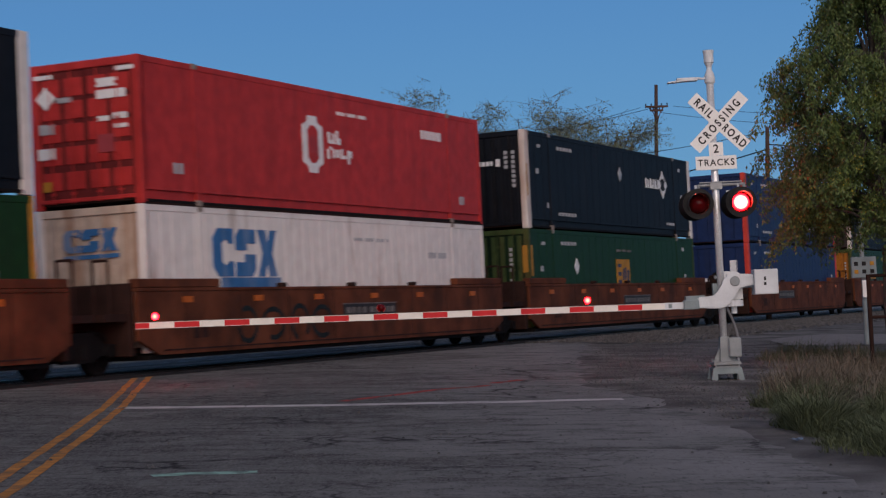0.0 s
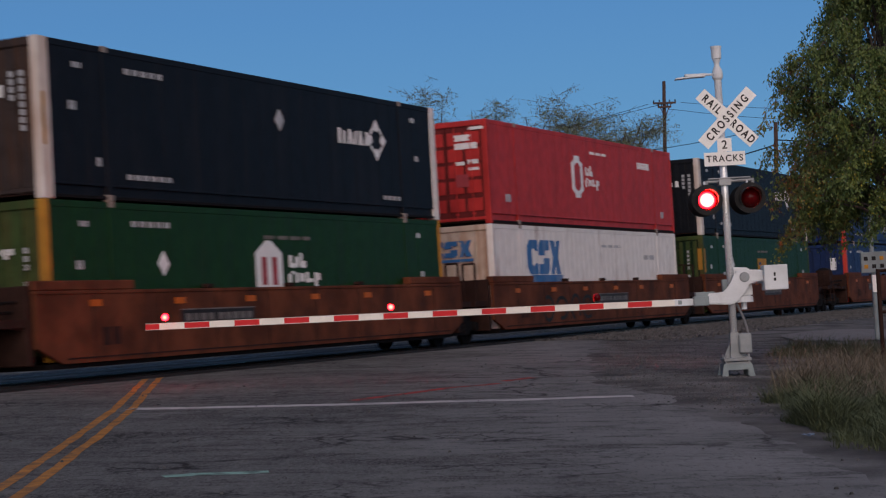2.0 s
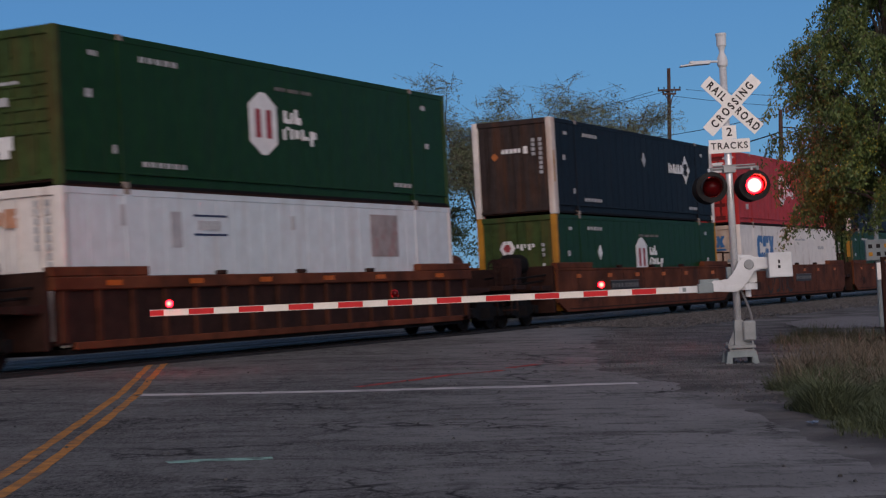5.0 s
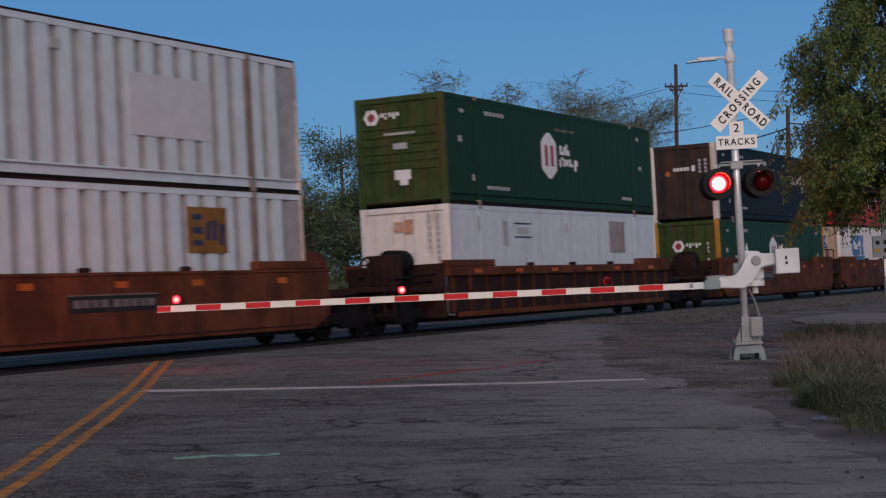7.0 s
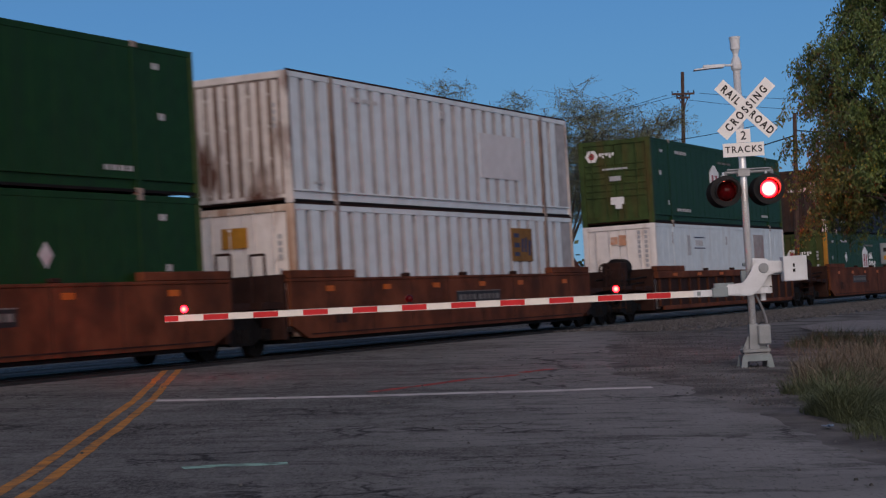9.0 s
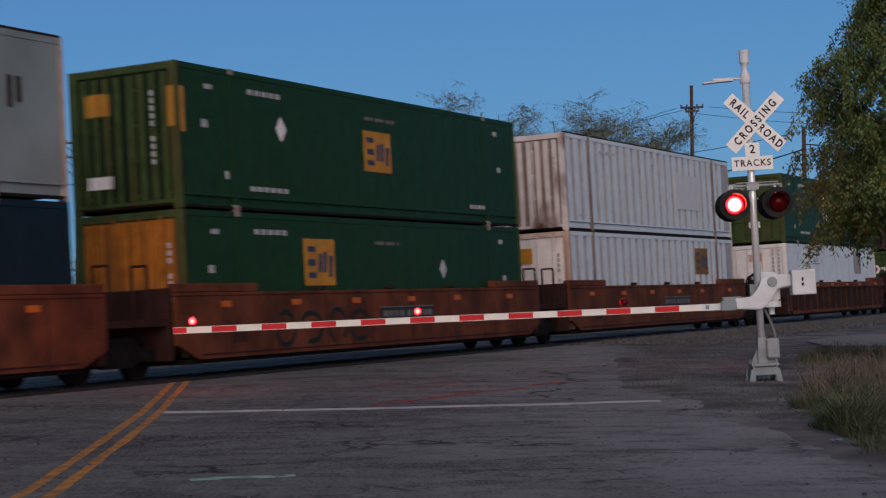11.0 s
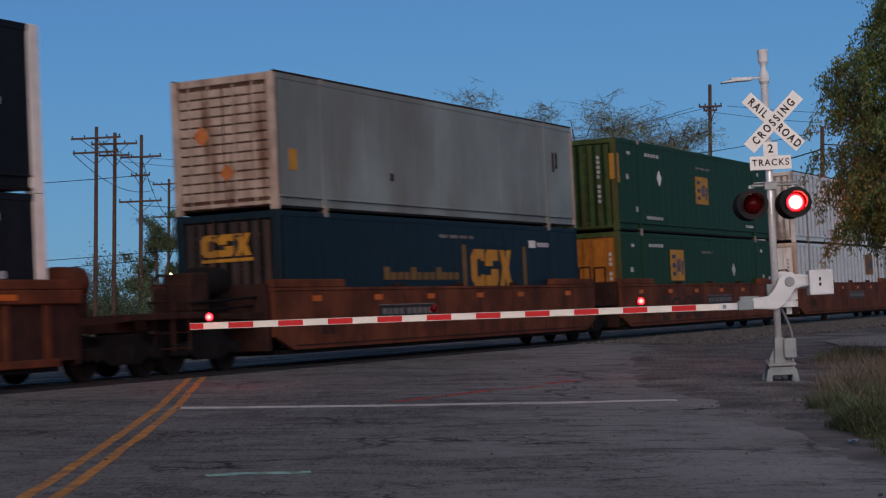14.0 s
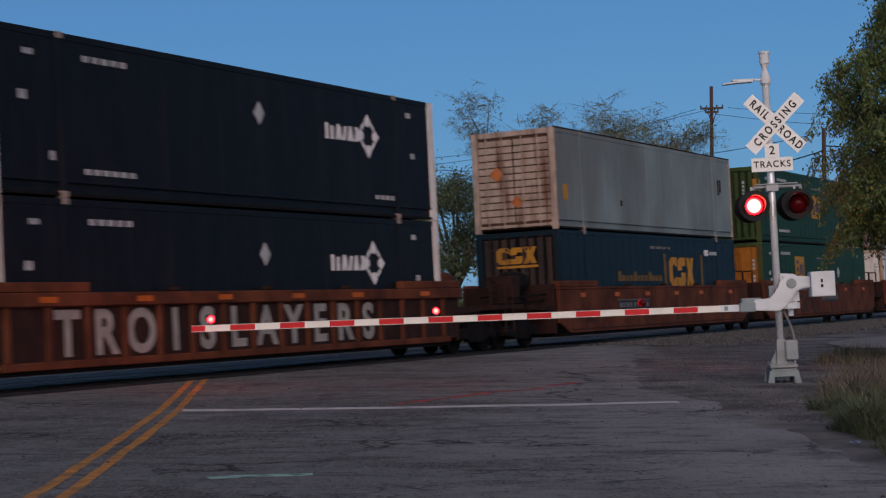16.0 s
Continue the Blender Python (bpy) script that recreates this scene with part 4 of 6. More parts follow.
# ---------------------------------------------------------------- well cars
def truck(parent, x):
    """A two-axle truck under a car, wheels and side frames."""
    holder = part("truck", bevelled(boxes((-0.22, 0.22, -1.05, 1.05, 0.5, 0.8)), 0.03), M_TRUCK, parent)
    holder.location = (x, 0, 0)
    for sgn in (-1, 1):
        y = sgn * 1.0
        bm = bmesh.new()
        slab(bm, [(-1.15, 0.36), (-1.15, 0.58), (-0.62, 0.62), (-0.42, 0.82), (0.42, 0.82), (0.62, 0.62), (1.15, 0.58), (1.15, 0.36), (0.68, 0.38), (0.42, 0.26), (-0.42, 0.26), (-0.68, 0.38)], y - 0.07, y + 0.07)
        for k in (-0.2, 0, 0.2):
            tube(bm, (k, y * 1.04, 0.32), (k, y * 1.04, 0.6), 0.07, n=8)
        for ax in (-0.89, 0.89):
            spun(bm, [(0.0, y + sgn * 0.13), (0.12, y + sgn * 0.13), (0.14, y + sgn * 0.05), (0.14, y - 0.05)], 10, "Y", (ax, 0, 0.46))
        part("side_frame", bm, M_TRUCK, holder)
    for ax in (-0.89, 0.89):
        bm = bmesh.new()
        tube(bm, (0, -1.05, 0), (0, 1.05, 0), 0.08, n=8)
        for sgn in (-1, 1):
            y = sgn * 0.7525
            spun(bm, [(0.08, y - 0.05), (0.36, y - 0.03), (0.37, y - 0.07), (0.42, y - 0.07), (0.42, y + 0.05), (0.45, y + 0.055) if sgn < 0 else (0.42, y + 0.06), (0.36, y + 0.06), (0.34, y + 0.02), (0.08, y + 0.04)], 18, "Y")
            for k in range(4):
                a = math.pi / 2 * k
                box(bm, 0.2 * math.cos(a) - 0.05, 0.2 * math.cos(a) + 0.05, y - 0.06, y + 0.06, 0.2 * math.sin(a) - 0.05, 0.2 * math.sin(a) + 0.05)
        ws = part("wheelset", bm, M_TRUCK, holder)
        ws.location = (ax, 0, 0.42)


def end_platform(car, x, way, own):
    """The steelwork beyond the well: deck, bulkhead, ladder, brake wheel and coupler."""
    reach = 2.95 if own else 1.35
    bm = boxes((min(x, x + way * reach), max(x, x + way * reach), -0.42, 0.42, 0.85, 1.12), (min(x, x + way * 0.9), max(x, x + way * 0.9), -1.35, 1.35, 1.0, 1.14))
    slab(bm, [(x, 0.95), (x + way * reach * .55, 1.05), (x + way * reach * .55, 1.14), (x, 1.14)], -1.3, -1.22)
    slab(bm, [(x, 0.95), (x + way * reach * .55, 1.05), (x + way * reach * .55, 1.14), (x, 1.14)], 1.22, 1.3)
    part("end_sill", bm, M_CARDARK, car)
    part("bulkhead", bevelled(boxes((min(x - way * .05, x + way * .12), max(x - way * .05, x + way * .12), -1.38, 1.38, 0.33, 1.72)), 0.02), M_CARDARK, car)
    if own:
        x1 = x + way * reach
        part("end_deck", bevelled(boxes((min(x1, x1 - way * .7), max(x1, x1 - way * .7), -1.42, 1.42, 1.05, 1.18)), 0.015), M_CARDARK, car)
        bm = bmesh.new()
        for y in (-1.38, -0.95):
            tube(bm, (x1 - way * .1, y, 0.45), (x1 - way * .1, y, 1.75), 0.022, n=6)
        for k in range(5):
            tube(bm, (x1 - way * .1, -1.38, 0.5 + 0.3 * k), (x1 - way * .1, -0.95, 0.5 + 0.3 * k), 0.016, n=6)
        part("ladder", bm, M_CARDARK, car)
        bm = bmesh.new()
        tube(bm, (x1, 0, 0.86), (x1 + way * .78, 0, 0.86), 0.11, n=8)
        box(bm, min(x1 + way * .5, x1 + way * .8), max(x1 + way * .5, x1 + way * .8), -0.16, 0.16, 0.7, 1.0)
        part("coupler", bm, M_TRUCK, car)
        if way > 0:
            bm = bmesh.new()
            spun(bm, [(0.001, x + 0.45), (0.2, x + 0.47), (0.3, x + 0.55), (0.3, x + 1.25), (0.2, x + 1.33), (0.001, x + 1.35)], 18, "X", (0, -0.45, 1.78))
            part("brake_reservoir", bm, M_CAR, car, "rust-brown steel drum", smooth=True)
            part("reservoir_saddle", boxes((x + .6, x + .7, -0.7, -0.2, 1.14, 1.56), (x + 1.1, x + 1.2, -0.7, -0.2, 1.14, 1.56)), M_CARDARK, car)
        if way < 0:
            bm = bmesh.new()
            spun(bm, [(0.001, x - 1.55), (0.24, x - 1.53), (0.31, x - 1.45), (0.31, x - 0.62), (0.24, x - 0.54), (0.001, x - 0.52)], 16, "X", (0, -0.55, 1.78))
            part("brake_reservoir", bm, M_TRUCK, car, "greasy black steel drum", smooth=True)
            part("valve_box", bevelled(boxes((x - 2.35, x - 1.75, -1.1, -0.45, 1.2, 1.95)), 0.03), M_CARDARK, car)
            part("reservoir_saddle", boxes((x - 1.4, x - 1.3, -0.8, -0.3, 1.14, 1.56), (x - .8, x - .7, -0.8, -0.3, 1.14, 1.56)), M_TRUCK, car)
            bm = bmesh.new()
            for y, z in ((-1.15, 1.45), (-1.05, 1.28), (-0.3, 1.5)):
                tube(bm, (x - .1, y, z), (x - 2.6, y, z - 0.1), 0.03, n=6)
            part("brake_pipe", bm, M_TRUCK, car)
            bm = bmesh.new()
            spun(bm, [(0.19, x1 + .10), (0.22, x1 + .08), (0.19, x1 + .06), (0.16, x1 + .08), (0.19, x1 + .10)], 16, "X", (0, -0.75, 1.72))
            for k in range(3):
                a = math.pi * k / 3
                tube(bm, (x1 + .08, -.75 - .2 * math.cos(a), 1.72 - .2 * math.sin(a)), (x1 + .08, -.75 + .2 * math.cos(a), 1.72 + .2 * math.sin(a)), 0.016, n=5)
            tube(bm, (x1 + .09, -.75, 1.1), (x1 + .09, -.75, 1.72), 0.03, n=6)
            part("brake_wheel", bm, M_CARDARK, car)
        truck(car, x + way * 1.75)
    else:
        bm = bmesh.new()
        for y in (-1.2, -0.85):
            tube(bm, (x + way * .5, y, 1.1), (x + way * .5, y, 2.15), 0.03, n=6)
        tube(bm, (x + way * .5, -1.2, 2.15), (x + way * .5, -0.85, 2.15), 0.03, n=6)
        part("grab_iron", bm, M_CARDARK, car)
        if way < 0:
            truck(car, x + way * 1.3)


def well_car(kind, rear, front):
    """One unit of a well car; origin under the rear of its box, at rail height."""
    L = BOX_L
    words = {"smooth": "rust-brown smooth-sided well car with orange reflectors", "ribbed": "dark rust-brown well car with ribbed sides",
             "graffiti": "rust-brown ribbed well car with pale painted letters between its ribs"}[kind]
    car = thing("well_car", words, "freight car", "well cars of the train")
    x0, x1 = -0.62, L + 0.62
    Y = 1.5
    for sgn in (-1, 1):
        a, b = sgn * Y, sgn * (Y - 0.09)
        lo, hi = min(a, b), max(a, b)
        if kind == "smooth":
            bm = bmesh.new()
            slab(bm, [(x0, 0.62), (x0 + 0.7, 0.33), (x1 - 0.7, 0.33), (x1, 0.62), (x1, 1.55), (x0, 1.55)], lo, hi)
            part("side_sheet", bm, M_CAR, car)
            part("top_chord", bevelled(boxes((x0, x1, min(a + sgn * .02, b - sgn * .08), max(a + sgn * .02, b - sgn * .08), 1.552, 1.62)), 0.012), M_CAR, car)
        else:
            # the set-back sheet is darker than the ribs and chords
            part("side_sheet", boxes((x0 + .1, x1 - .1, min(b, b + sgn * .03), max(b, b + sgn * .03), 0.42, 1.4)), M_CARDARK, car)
            part("top_chord", bevelled(boxes((x0, x1, min(a + sgn * .03, b - sgn * .1), max(a + sgn * .03, b - sgn * .1), 1.38, 1.62)), 0.02), M_CAR, car)
            part("bottom_chord", bevelled(boxes((x0 + .6, x1 - .6, lo, hi, 0.32, 0.46)), 0.015), M_CAR, car)
            n = 16
            for k in range(n + 1):
                x = x0 + (0.75 if kind == "graffiti" else 0.3) + (x1 - x0 - 0.6) * k / n
                if x > x1 - 0.1:
                    continue
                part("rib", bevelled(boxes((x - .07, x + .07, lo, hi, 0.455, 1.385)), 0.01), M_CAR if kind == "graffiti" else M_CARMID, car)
        for xa, xb in ((x0, 2.3), (L - 2.3, x1)):
            part("raised_end", bevelled(boxes((xa, xb, min(a, b - sgn * .12), max(a, b - sgn * .12), 1.622, 1.80)), 0.02), M_CAR, car)
        for x in (4.9, 8.1, 11.3):
            part("tie_bracket", bevelled(boxes((x - .12, x + .12, min(a, b - sgn * .06), max(a, b - sgn * .06), 1.623, 1.71)), 0.02), M_CARDARK, car)
        if sgn < 0 and kind == "smooth":
            for k in range(8):
                x = 1.0 + 2.02 * k
                part("weld_seam", boxes((x - .012, x + .012, -Y - 0.005, -Y + 0.01, 0.36, 1.545)), M_CARDARK, car)
            for k in range(2):
                part("stencil_block", boxes((1.25 + .3 * k, 1.48 + .3 * k, -Y - 0.007, -Y + 0.01, 0.62, 0.95)), M_CARDARK, car)
            part("lower_band", boxes((0.2, L - 0.2, -Y - 0.012, -Y + 0.01, 0.40, 0.43)), M_CARDARK, car)
        if sgn < 0:
            for x in (0.9, 3.6, 6.2, 8.9, 11.4, 14.6):
                if kind == "smooth":
                    part("reflector", boxes((x, x + 0.36, -Y - 0.008, -Y + 0.01, 1.33, 1.45)), M_ORANGE, car, "orange reflective strip")
                else:
                    part("reflector", boxes((x, x + 0.46, -Y - 0.038, -Y - 0.02, 1.45, 1.55)), M_ORANGE, car, "orange reflective strip")
            if kind == "smooth":
                u = 3.8 if rear == "own" else 7.5
                part("number_board", boxes((u, u + 2.7, -Y - 0.006, -Y + 0.01, 0.9, 1.22)), M_LETTER, car, "black board with pale bars")
                for k in range(9):
                    part("number_bar", boxes((u + 0.14 + 0.27 * k + 0.1 * (k > 3), u + 0.34 + 0.27 * k + 0.1 * (k > 3), -Y - 0.010, -Y, 0.99, 1.13)), M_DECALDIM, car)
                part("board_edge", boxes((u, u + 2.7, -Y - 0.009, -Y, 1.20, 1.225)), M_DECALDIM, car)
    part("well_floor", boxes((x0 + .5, x1 - .5, -1.38, 1.38, 0.24, 0.34)), M_TRUCK, car)
    end_platform(car, x0, -1, rear == "own")
    end_platform(car, x1, 1, front == "own")
    if kind == "smooth" and rear == "shared" and front == "shared":
        for cx, rx, rz in ((3.3, 0.42, 0.40), (4.35, 0.5, 0.36), (5.5, 0.42, 0.42), (6.5, 0.5, 0.38)):
            bm = bmesh.new()
            n, t = 22, 0.11
            outer = [(cx + rx * math.cos(2 * math.pi * k / n + cx), 0.84 + rz * math.sin(2 * math.pi * k / n + cx)) for k in range(n - 3)]
            inner = [(cx + (rx - t) * math.cos(2 * math.pi * k / n + cx), 0.84 + (rz - t) * math.sin(2 * math.pi * k / n + cx)) for k in range(n - 3)]
            slab(bm, outer + inner[::-1], -Y - 0.004, -Y + 0.004)
            part("scribble", bm, M_SCRIBBLE, car, "dark sprayed loop")
    if kind == "graffiti":
        for k, ch in enumerate("TROISLAYERS"):
            lettering("graffiti_letter", ch, 1.08, M_GRAFFITI, car, pose(1.70 + 1.049 * k, -Y + 0.055, 0.88), 0.004, stretch=1.0, bold=0.035)
    return car


built_boxes, built_cars = {}, {}
for s0, upper, lower, kind, rear, front in STACKS:
    for name, z in ((lower, RAIL_Z + 0.37), (upper, RAIL_Z + 3.274)):
        if name in built_boxes:
            ob = copy_thing(built_boxes[name], Matrix.Identity(4))
        else:
            ob = built_boxes[name] = container(STYLES[name])
        RIDERS.append((ob, s0, z))
    key = (kind, rear, front)
    if key in built_cars:
        car = copy_thing(built_cars[key], Matrix.Identity(4))
    else:
        car = built_cars[key] = well_car(kind, rear, front)
    RIDERS.append((car, s0, RAIL_Z))


# ---------------------------------------------------------------- crossing signal
SIG = Vector((4.64, 29.9, 0.347))
FLASH = 1.275
L_ON, R_ON = 0.28, 0.87      # first lighting of the two sides
SHADES = []                  # (turning shade, where it sits, lit windows)


def flashing_lamp(parent, c, r, side, way=-1, glow=None):
    """A lit lens with a turning dark dome that covers it between the flashes; way: -1 faces the road, 1 the railway."""
    bm = bmesh.new()
    spun(bm, [(0.0, 0.0), (r * 0.5, way * 0.01), (r * 0.86, 0.0), (r * 0.86, -way * 0.02), (0.001, -way * 0.03)], 20, "Y")
    lit = part("lens", bm, glow or (M_LIT if r > 0.1 else M_LIT_SMALL), parent, "lit red lens", smooth=True)
    lit.location = c
    bm = bmesh.new()
    prof = [(r * math.sin(math.pi / 2 * k / 7) + 0.0001, way * r * math.cos(math.pi / 2 * k / 7)) for k in range(8)]
    spun(bm, prof, 24, "Y")
    dome = part("shade_dome", bm, M_LENSDARK, parent, "dark red dome that turns over the lens", smooth=True)
    SHADES.append((dome, Vector(c), side))
    return lit


def signal_lamp(parent, x, z, side):
    """One lamp head: housing, round backing, visor, lens; a second head looks the other way."""
    y = -0.30
    bm = bmesh.new()
    spun(bm, [(0.0, y + 0.30), (0.13, y + 0.30), (0.19, y + 0.22), (0.20, y + 0.04), (0.20, y)], 24, "Y", (x, 0, z))
    head = part("lamp_housing", bm, M_HOOD, parent, smooth=True)
    bm = bmesh.new()
    spun(bm, [(0.172, y - 0.012), (0.258, y - 0.012), (0.258, y + 0.012), (0.172, y + 0.012), (0.172, y - 0.012)], 32, "Y", (x, 0, z))
    part("backing_disc", bm, M_HOOD, parent)
    # visor: a tube cut away below
    bm = bmesh.new()
    n = 26
    for k in range(n):
        a0, a1 = math.radians(-38 + 256 * k / n), math.radians(-38 + 256 * (k + 1) / n)
        d0, d1 = (0.30 * max(0.25, min(1.0, 0.55 + 0.6 * math.sin(a))) for a in (a0, a1))
        vs = []
        for rr in (0.180, 0.174):
            for a, d in ((a0, d0), (a1, d1)):
                cx, cz = x + rr * math.cos(a), z + rr * math.sin(a)
                vs += [bm.verts.new((cx, y, cz)), bm.verts.new((cx, y - d, cz))]
        bm.faces.new((vs[0], vs[2], vs[3], vs[1]))
        bm.faces.new((vs[4], vs[5], vs[7], vs[6]))
        bm.faces.new((vs[1], vs[3], vs[7], vs[5]))
    bmesh.ops.remove_doubles(bm, verts=bm.verts[:], dist=0.0004)
    part("visor", bm, M_VISOR, parent, smooth=True)
    flashing_lamp(parent, (x, y + 0.04, z), 0.166, side)
    flashing_lamp(parent, (x, 0.36, z), 0.166, side, 1, M_LIT_REAR)
    bm = bmesh.new()
    spun(bm, [(0.0, 0.04), (0.13, 0.04), (0.19, 0.12), (0.20, 0.30), (0.255, 0.30), (0.255, 0.325), (0.19, 0.325), (0.188, 0.6)], 24, "Y", (x, 0, z))
    part("rear_lamp_head", bm, M_HOOD, parent, smooth=True)
    bm = bmesh.new()
    tube(bm, (x, -0.12, z + 0.17), (x, -0.05, z + 0.32), 0.022, n=8)
    part("lamp_bracket", bm, M_ALU, parent)
    # small side light of the head
    bm = bmesh.new()
    spun(bm, [(0.0, -0.006), (0.014, -0.006), (0.016, 0.006), (0.0, 0.006)], 8, "X", (x - 0.21, y + 0.12, z - 0.02))
    part("peep_lens", bm, M_DECAL, parent)


def build_signal():
    S = thing("crossing_signal", "silver crossing signal mast with crossed white boards and red lamps", "crossing signal")
    S.location = SIG
    bm = bmesh.new()
    tube(bm, (0, 0, 0.66), (0, 0, 5.10), 0.062, n=18)
    part("mast", bm, M_ALU, S, "brushed silver metal tube", smooth=True)
    bm = bmesh.new()
    spun(bm, [(0.062, 4.98), (0.088, 5.02), (0.092, 5.09), (0.08, 5.15), (0.045, 5.23), (0.045, 5.27), (0.07, 5.34), (0.082, 5.35), (0.085, 5.52), (0.094, 5.52), (0.094, 5.56), (0.001, 5.565)], 18)
    part("mast_cap", bm, M_CASTGREY, S, "grey finial and sensor cap")
    bm = bmesh.new()
    tube(bm, (0, -0.02, 5.08), (-0.25, -0.03, 5.09), 0.02, n=8)
    box(bm, -0.56, -0.20, -0.09, 0.05, 5.075, 5.105)
    slab(bm, [(-0.72, 5.025), (-0.72, 5.045), (-0.45, 5.074), (-0.22, 5.074), (-0.22, 5.05), (-0.45, 5.045)], -0.11, 0.07)
    part("street_lamp_arm", bm, M_CASTGREY, S, "grey flat lamp head on a short arm")
    # crossed boards
    cz, cx = 4.33, 0.105
    for turn, words, y, gap in ((-45, ("RAIL", "ROAD"), -0.085, 1), (45, ("CROSSING",), -0.10, 0)):
        m = pose(cx, y, cz, 0, -turn, 0)
        bm = boxes((-0.61, 0.61, -0.006, 0.006, -0.114, 0.114))
        bm.transform(m)
        board = part("crossed_board", bm, M_SIGN, S, "white reflective board with black letters")
        if gap:
            for word, off in zip(words, (-0.345, 0.345)):
                lettering("letters", word, 0.185, M_LETTER, board, m @ pose(off, -0.008, -0.004), 0.002, 1.38, 0.78, bold=0.0055)
        else:
            lettering("letters", words[0], 0.185, M_LETTER, board, m @ pose(0, -0.008, -0.004), 0.002, 1.58, 0.76, bold=0.0055)
    bm = boxes((-0.09, 0.15, -0.091, -0.079, 3.765, 3.99))
    plate = part("number_plate_sign", bm, M_SIGN, S, "small white plate with a black figure")
    lettering("letters", "2", 0.2, M_LETTER, plate, pose(0.03, -0.093, 3.875), 0.002, bold=0.0025)
    bm = bevelled(boxes((-0.325, 0.365, -0.097, -0.085, 3.53, 3.76)), 0.002)
    plate = part("track_plate", bm, M_SIGN, S, "white plate with black letters")
    lettering("letters", "TRACKS", 0.155, M_LETTER, plate, pose(0.02, -0.099, 3.645), 0.002, 1.2, 0.95, bold=0.0025)
    # lamp crossarm
    bm = bmesh.new()
    tube(bm, (-0.30, -0.05, 3.27), (0.47, -0.05, 3.27), 0.028, n=10)
    tube(bm, (-0.28, -0.09, 3.315), (0.43, -0.09, 3.315), 0.014, n=8)
    box(bm, -0.10, 0.10, -0.1, 0.1, 3.20, 3.33)
    for x in (-0.30, 0.47):
        tube(bm, (x, -0.05, 3.29), (x, -0.05, 3.16), 0.03, n=8)
    part("lamp_crossarm", bm, M_ARMGREY, S)
    for x, side in ((-0.345, "L"), (0.37, "R")):
        signal_lamp(S, x, 2.955, side)
    # gate mechanism
    bm = bevelled(boxes((0.06, 0.36, -0.05, 0.3, 1.30, 1.78)), 0.04, 2)
    part("gate_motor_case", bm, M_CASTGREY, S, "light grey gate motor housing")
    bm = bmesh.new()
    tube(bm, (0.20, -0.02, 1.22), (0.20, -0.02, 1.32), 0.16, n=16)
    tube(bm, (0.20, -0.02, 1.10), (0.20, -0.02, 1.22), 0.05, n=8)
    part("gate_motor_foot", bm, M_CASTGREY, S)
    bm = bmesh.new()
    slab(bm, [(-0.42, 1.22), (-0.02, 1.19), (0.09, 1.25), (0.19, 1.38), (0.28, 1.54), (0.40, 1.55), (0.56, 1.55), (0.56, 1.74), (0.30, 1.76), (0.12, 1.76), (0.03, 1.68), (-0.06, 1.48), (-0.14, 1.40), (-0.42, 1.40)],
         -0.19, -0.11)
    bevelled(bm, 0.018, 2)
    arm = part("gate_bracket", bm, M_CASTGREY, S, "light grey cast swan-necked bracket")
    bm = bmesh.new()
    slab(bm, [(0.02, 1.50), (0.14, 1.52), (0.40, 1.52), (0.56, 1.52), (0.56, 1.62), (0.40, 1.60), (0.30, 1.80), (0.06, 1.82)], 0.02, 0.08)
    bevelled(bm, 0.012)
    part("rear_bracket", bm, M_CASTGREY, S)
    bm = boxes((0.30, 0.54, -0.20, -0.188, 1.565, 1.585), (0.30, 0.54, -0.20, -0.188, 1.705, 1.725))
    part("bracket_lip", bm, M_CASTGREY, S)
    bm = bmesh.new()
    spun(bm, [(0.0, -0.215), (0.075, -0.215), (0.085, -0.19), (0.085, -0.1)], 18, "Y", (0.21, 0, 1.64))
    part("pivot_cap", bm, M_FOOTGREY, arm)
    bm = bevelled(boxes((0.52, 0.915, -0.30, 0.02, 1.40, 1.815)), 0.012)
    part("counterweight", bm, M_CASTGREY, S, "light grey square counterweight plates")
    bm = boxes((0.68, 0.71, -0.306, -0.29, 1.63, 1.69), (0.675, 0.715, -0.306, -0.29, 1.55, 1.60))
    part("counterweight_bolt", bm, M_HOOD, S)
    bm = bevelled(boxes((-0.66, -0.40, -0.19, -0.02, 1.20, 1.36)), 0.012)
    box(bm, -0.62, -0.30, -0.16, 0.02, 1.36, 1.43)
    part("arm_clamp", bm, M_BASEGREY, S, "grey bolted arm clamp")
    bm = bmesh.new()
    for a, b in (((-0.10, 0.02, 1.72), (0.05, 0.05, 1.72)), ((-0.08, 0.05, 1.42), (0.05, 0.08, 1.42))):
        tube(bm, a, b, 0.03, n=8)
    box(bm, -0.14, -0.05, -0.02, 0.1, 1.38, 1.62)
    part("mast_clamp", bm, M_BASEGREY, S)
    bm = bmesh.new()
    prev = None
    for k in range(9):
        a = k / 8
        p = (0.07 + 0.17 * math.sin(a * 1.6), -0.02, 1.22 - 0.62 * a)
        if prev:
            tube(bm, prev, p, 0.022, n=8, cap=False)
        prev = p
    part("cable_hose", bm, M_RUBBER, S)
    # foot: split casting, junction box, flange, stand
    bm = bmesh.new()
    slab(bm, [(-0.085, 0.30), (0.085, 0.30), (0.07, 0.72), (-0.07, 0.72)], -0.09, 0.09)
    slab(bm, [(-0.20, 0.29), (-0.08, 0.29), (-0.08, 0.55)], -0.02, 0.02)
    slab(bm, [(0.08, 0.29), (0.22, 0.29), (0.08, 0.55)], -0.02, 0.02)
    part("foot_casting", bm, M_FOOTGREY, S)
    bm = bevelled(boxes((0.06, 0.27, -0.16, 0.05, 0.37, 0.70)), 0.02)
    part("junction_box", bm, M_FOOTGREY, S, "light grey cable junction box")
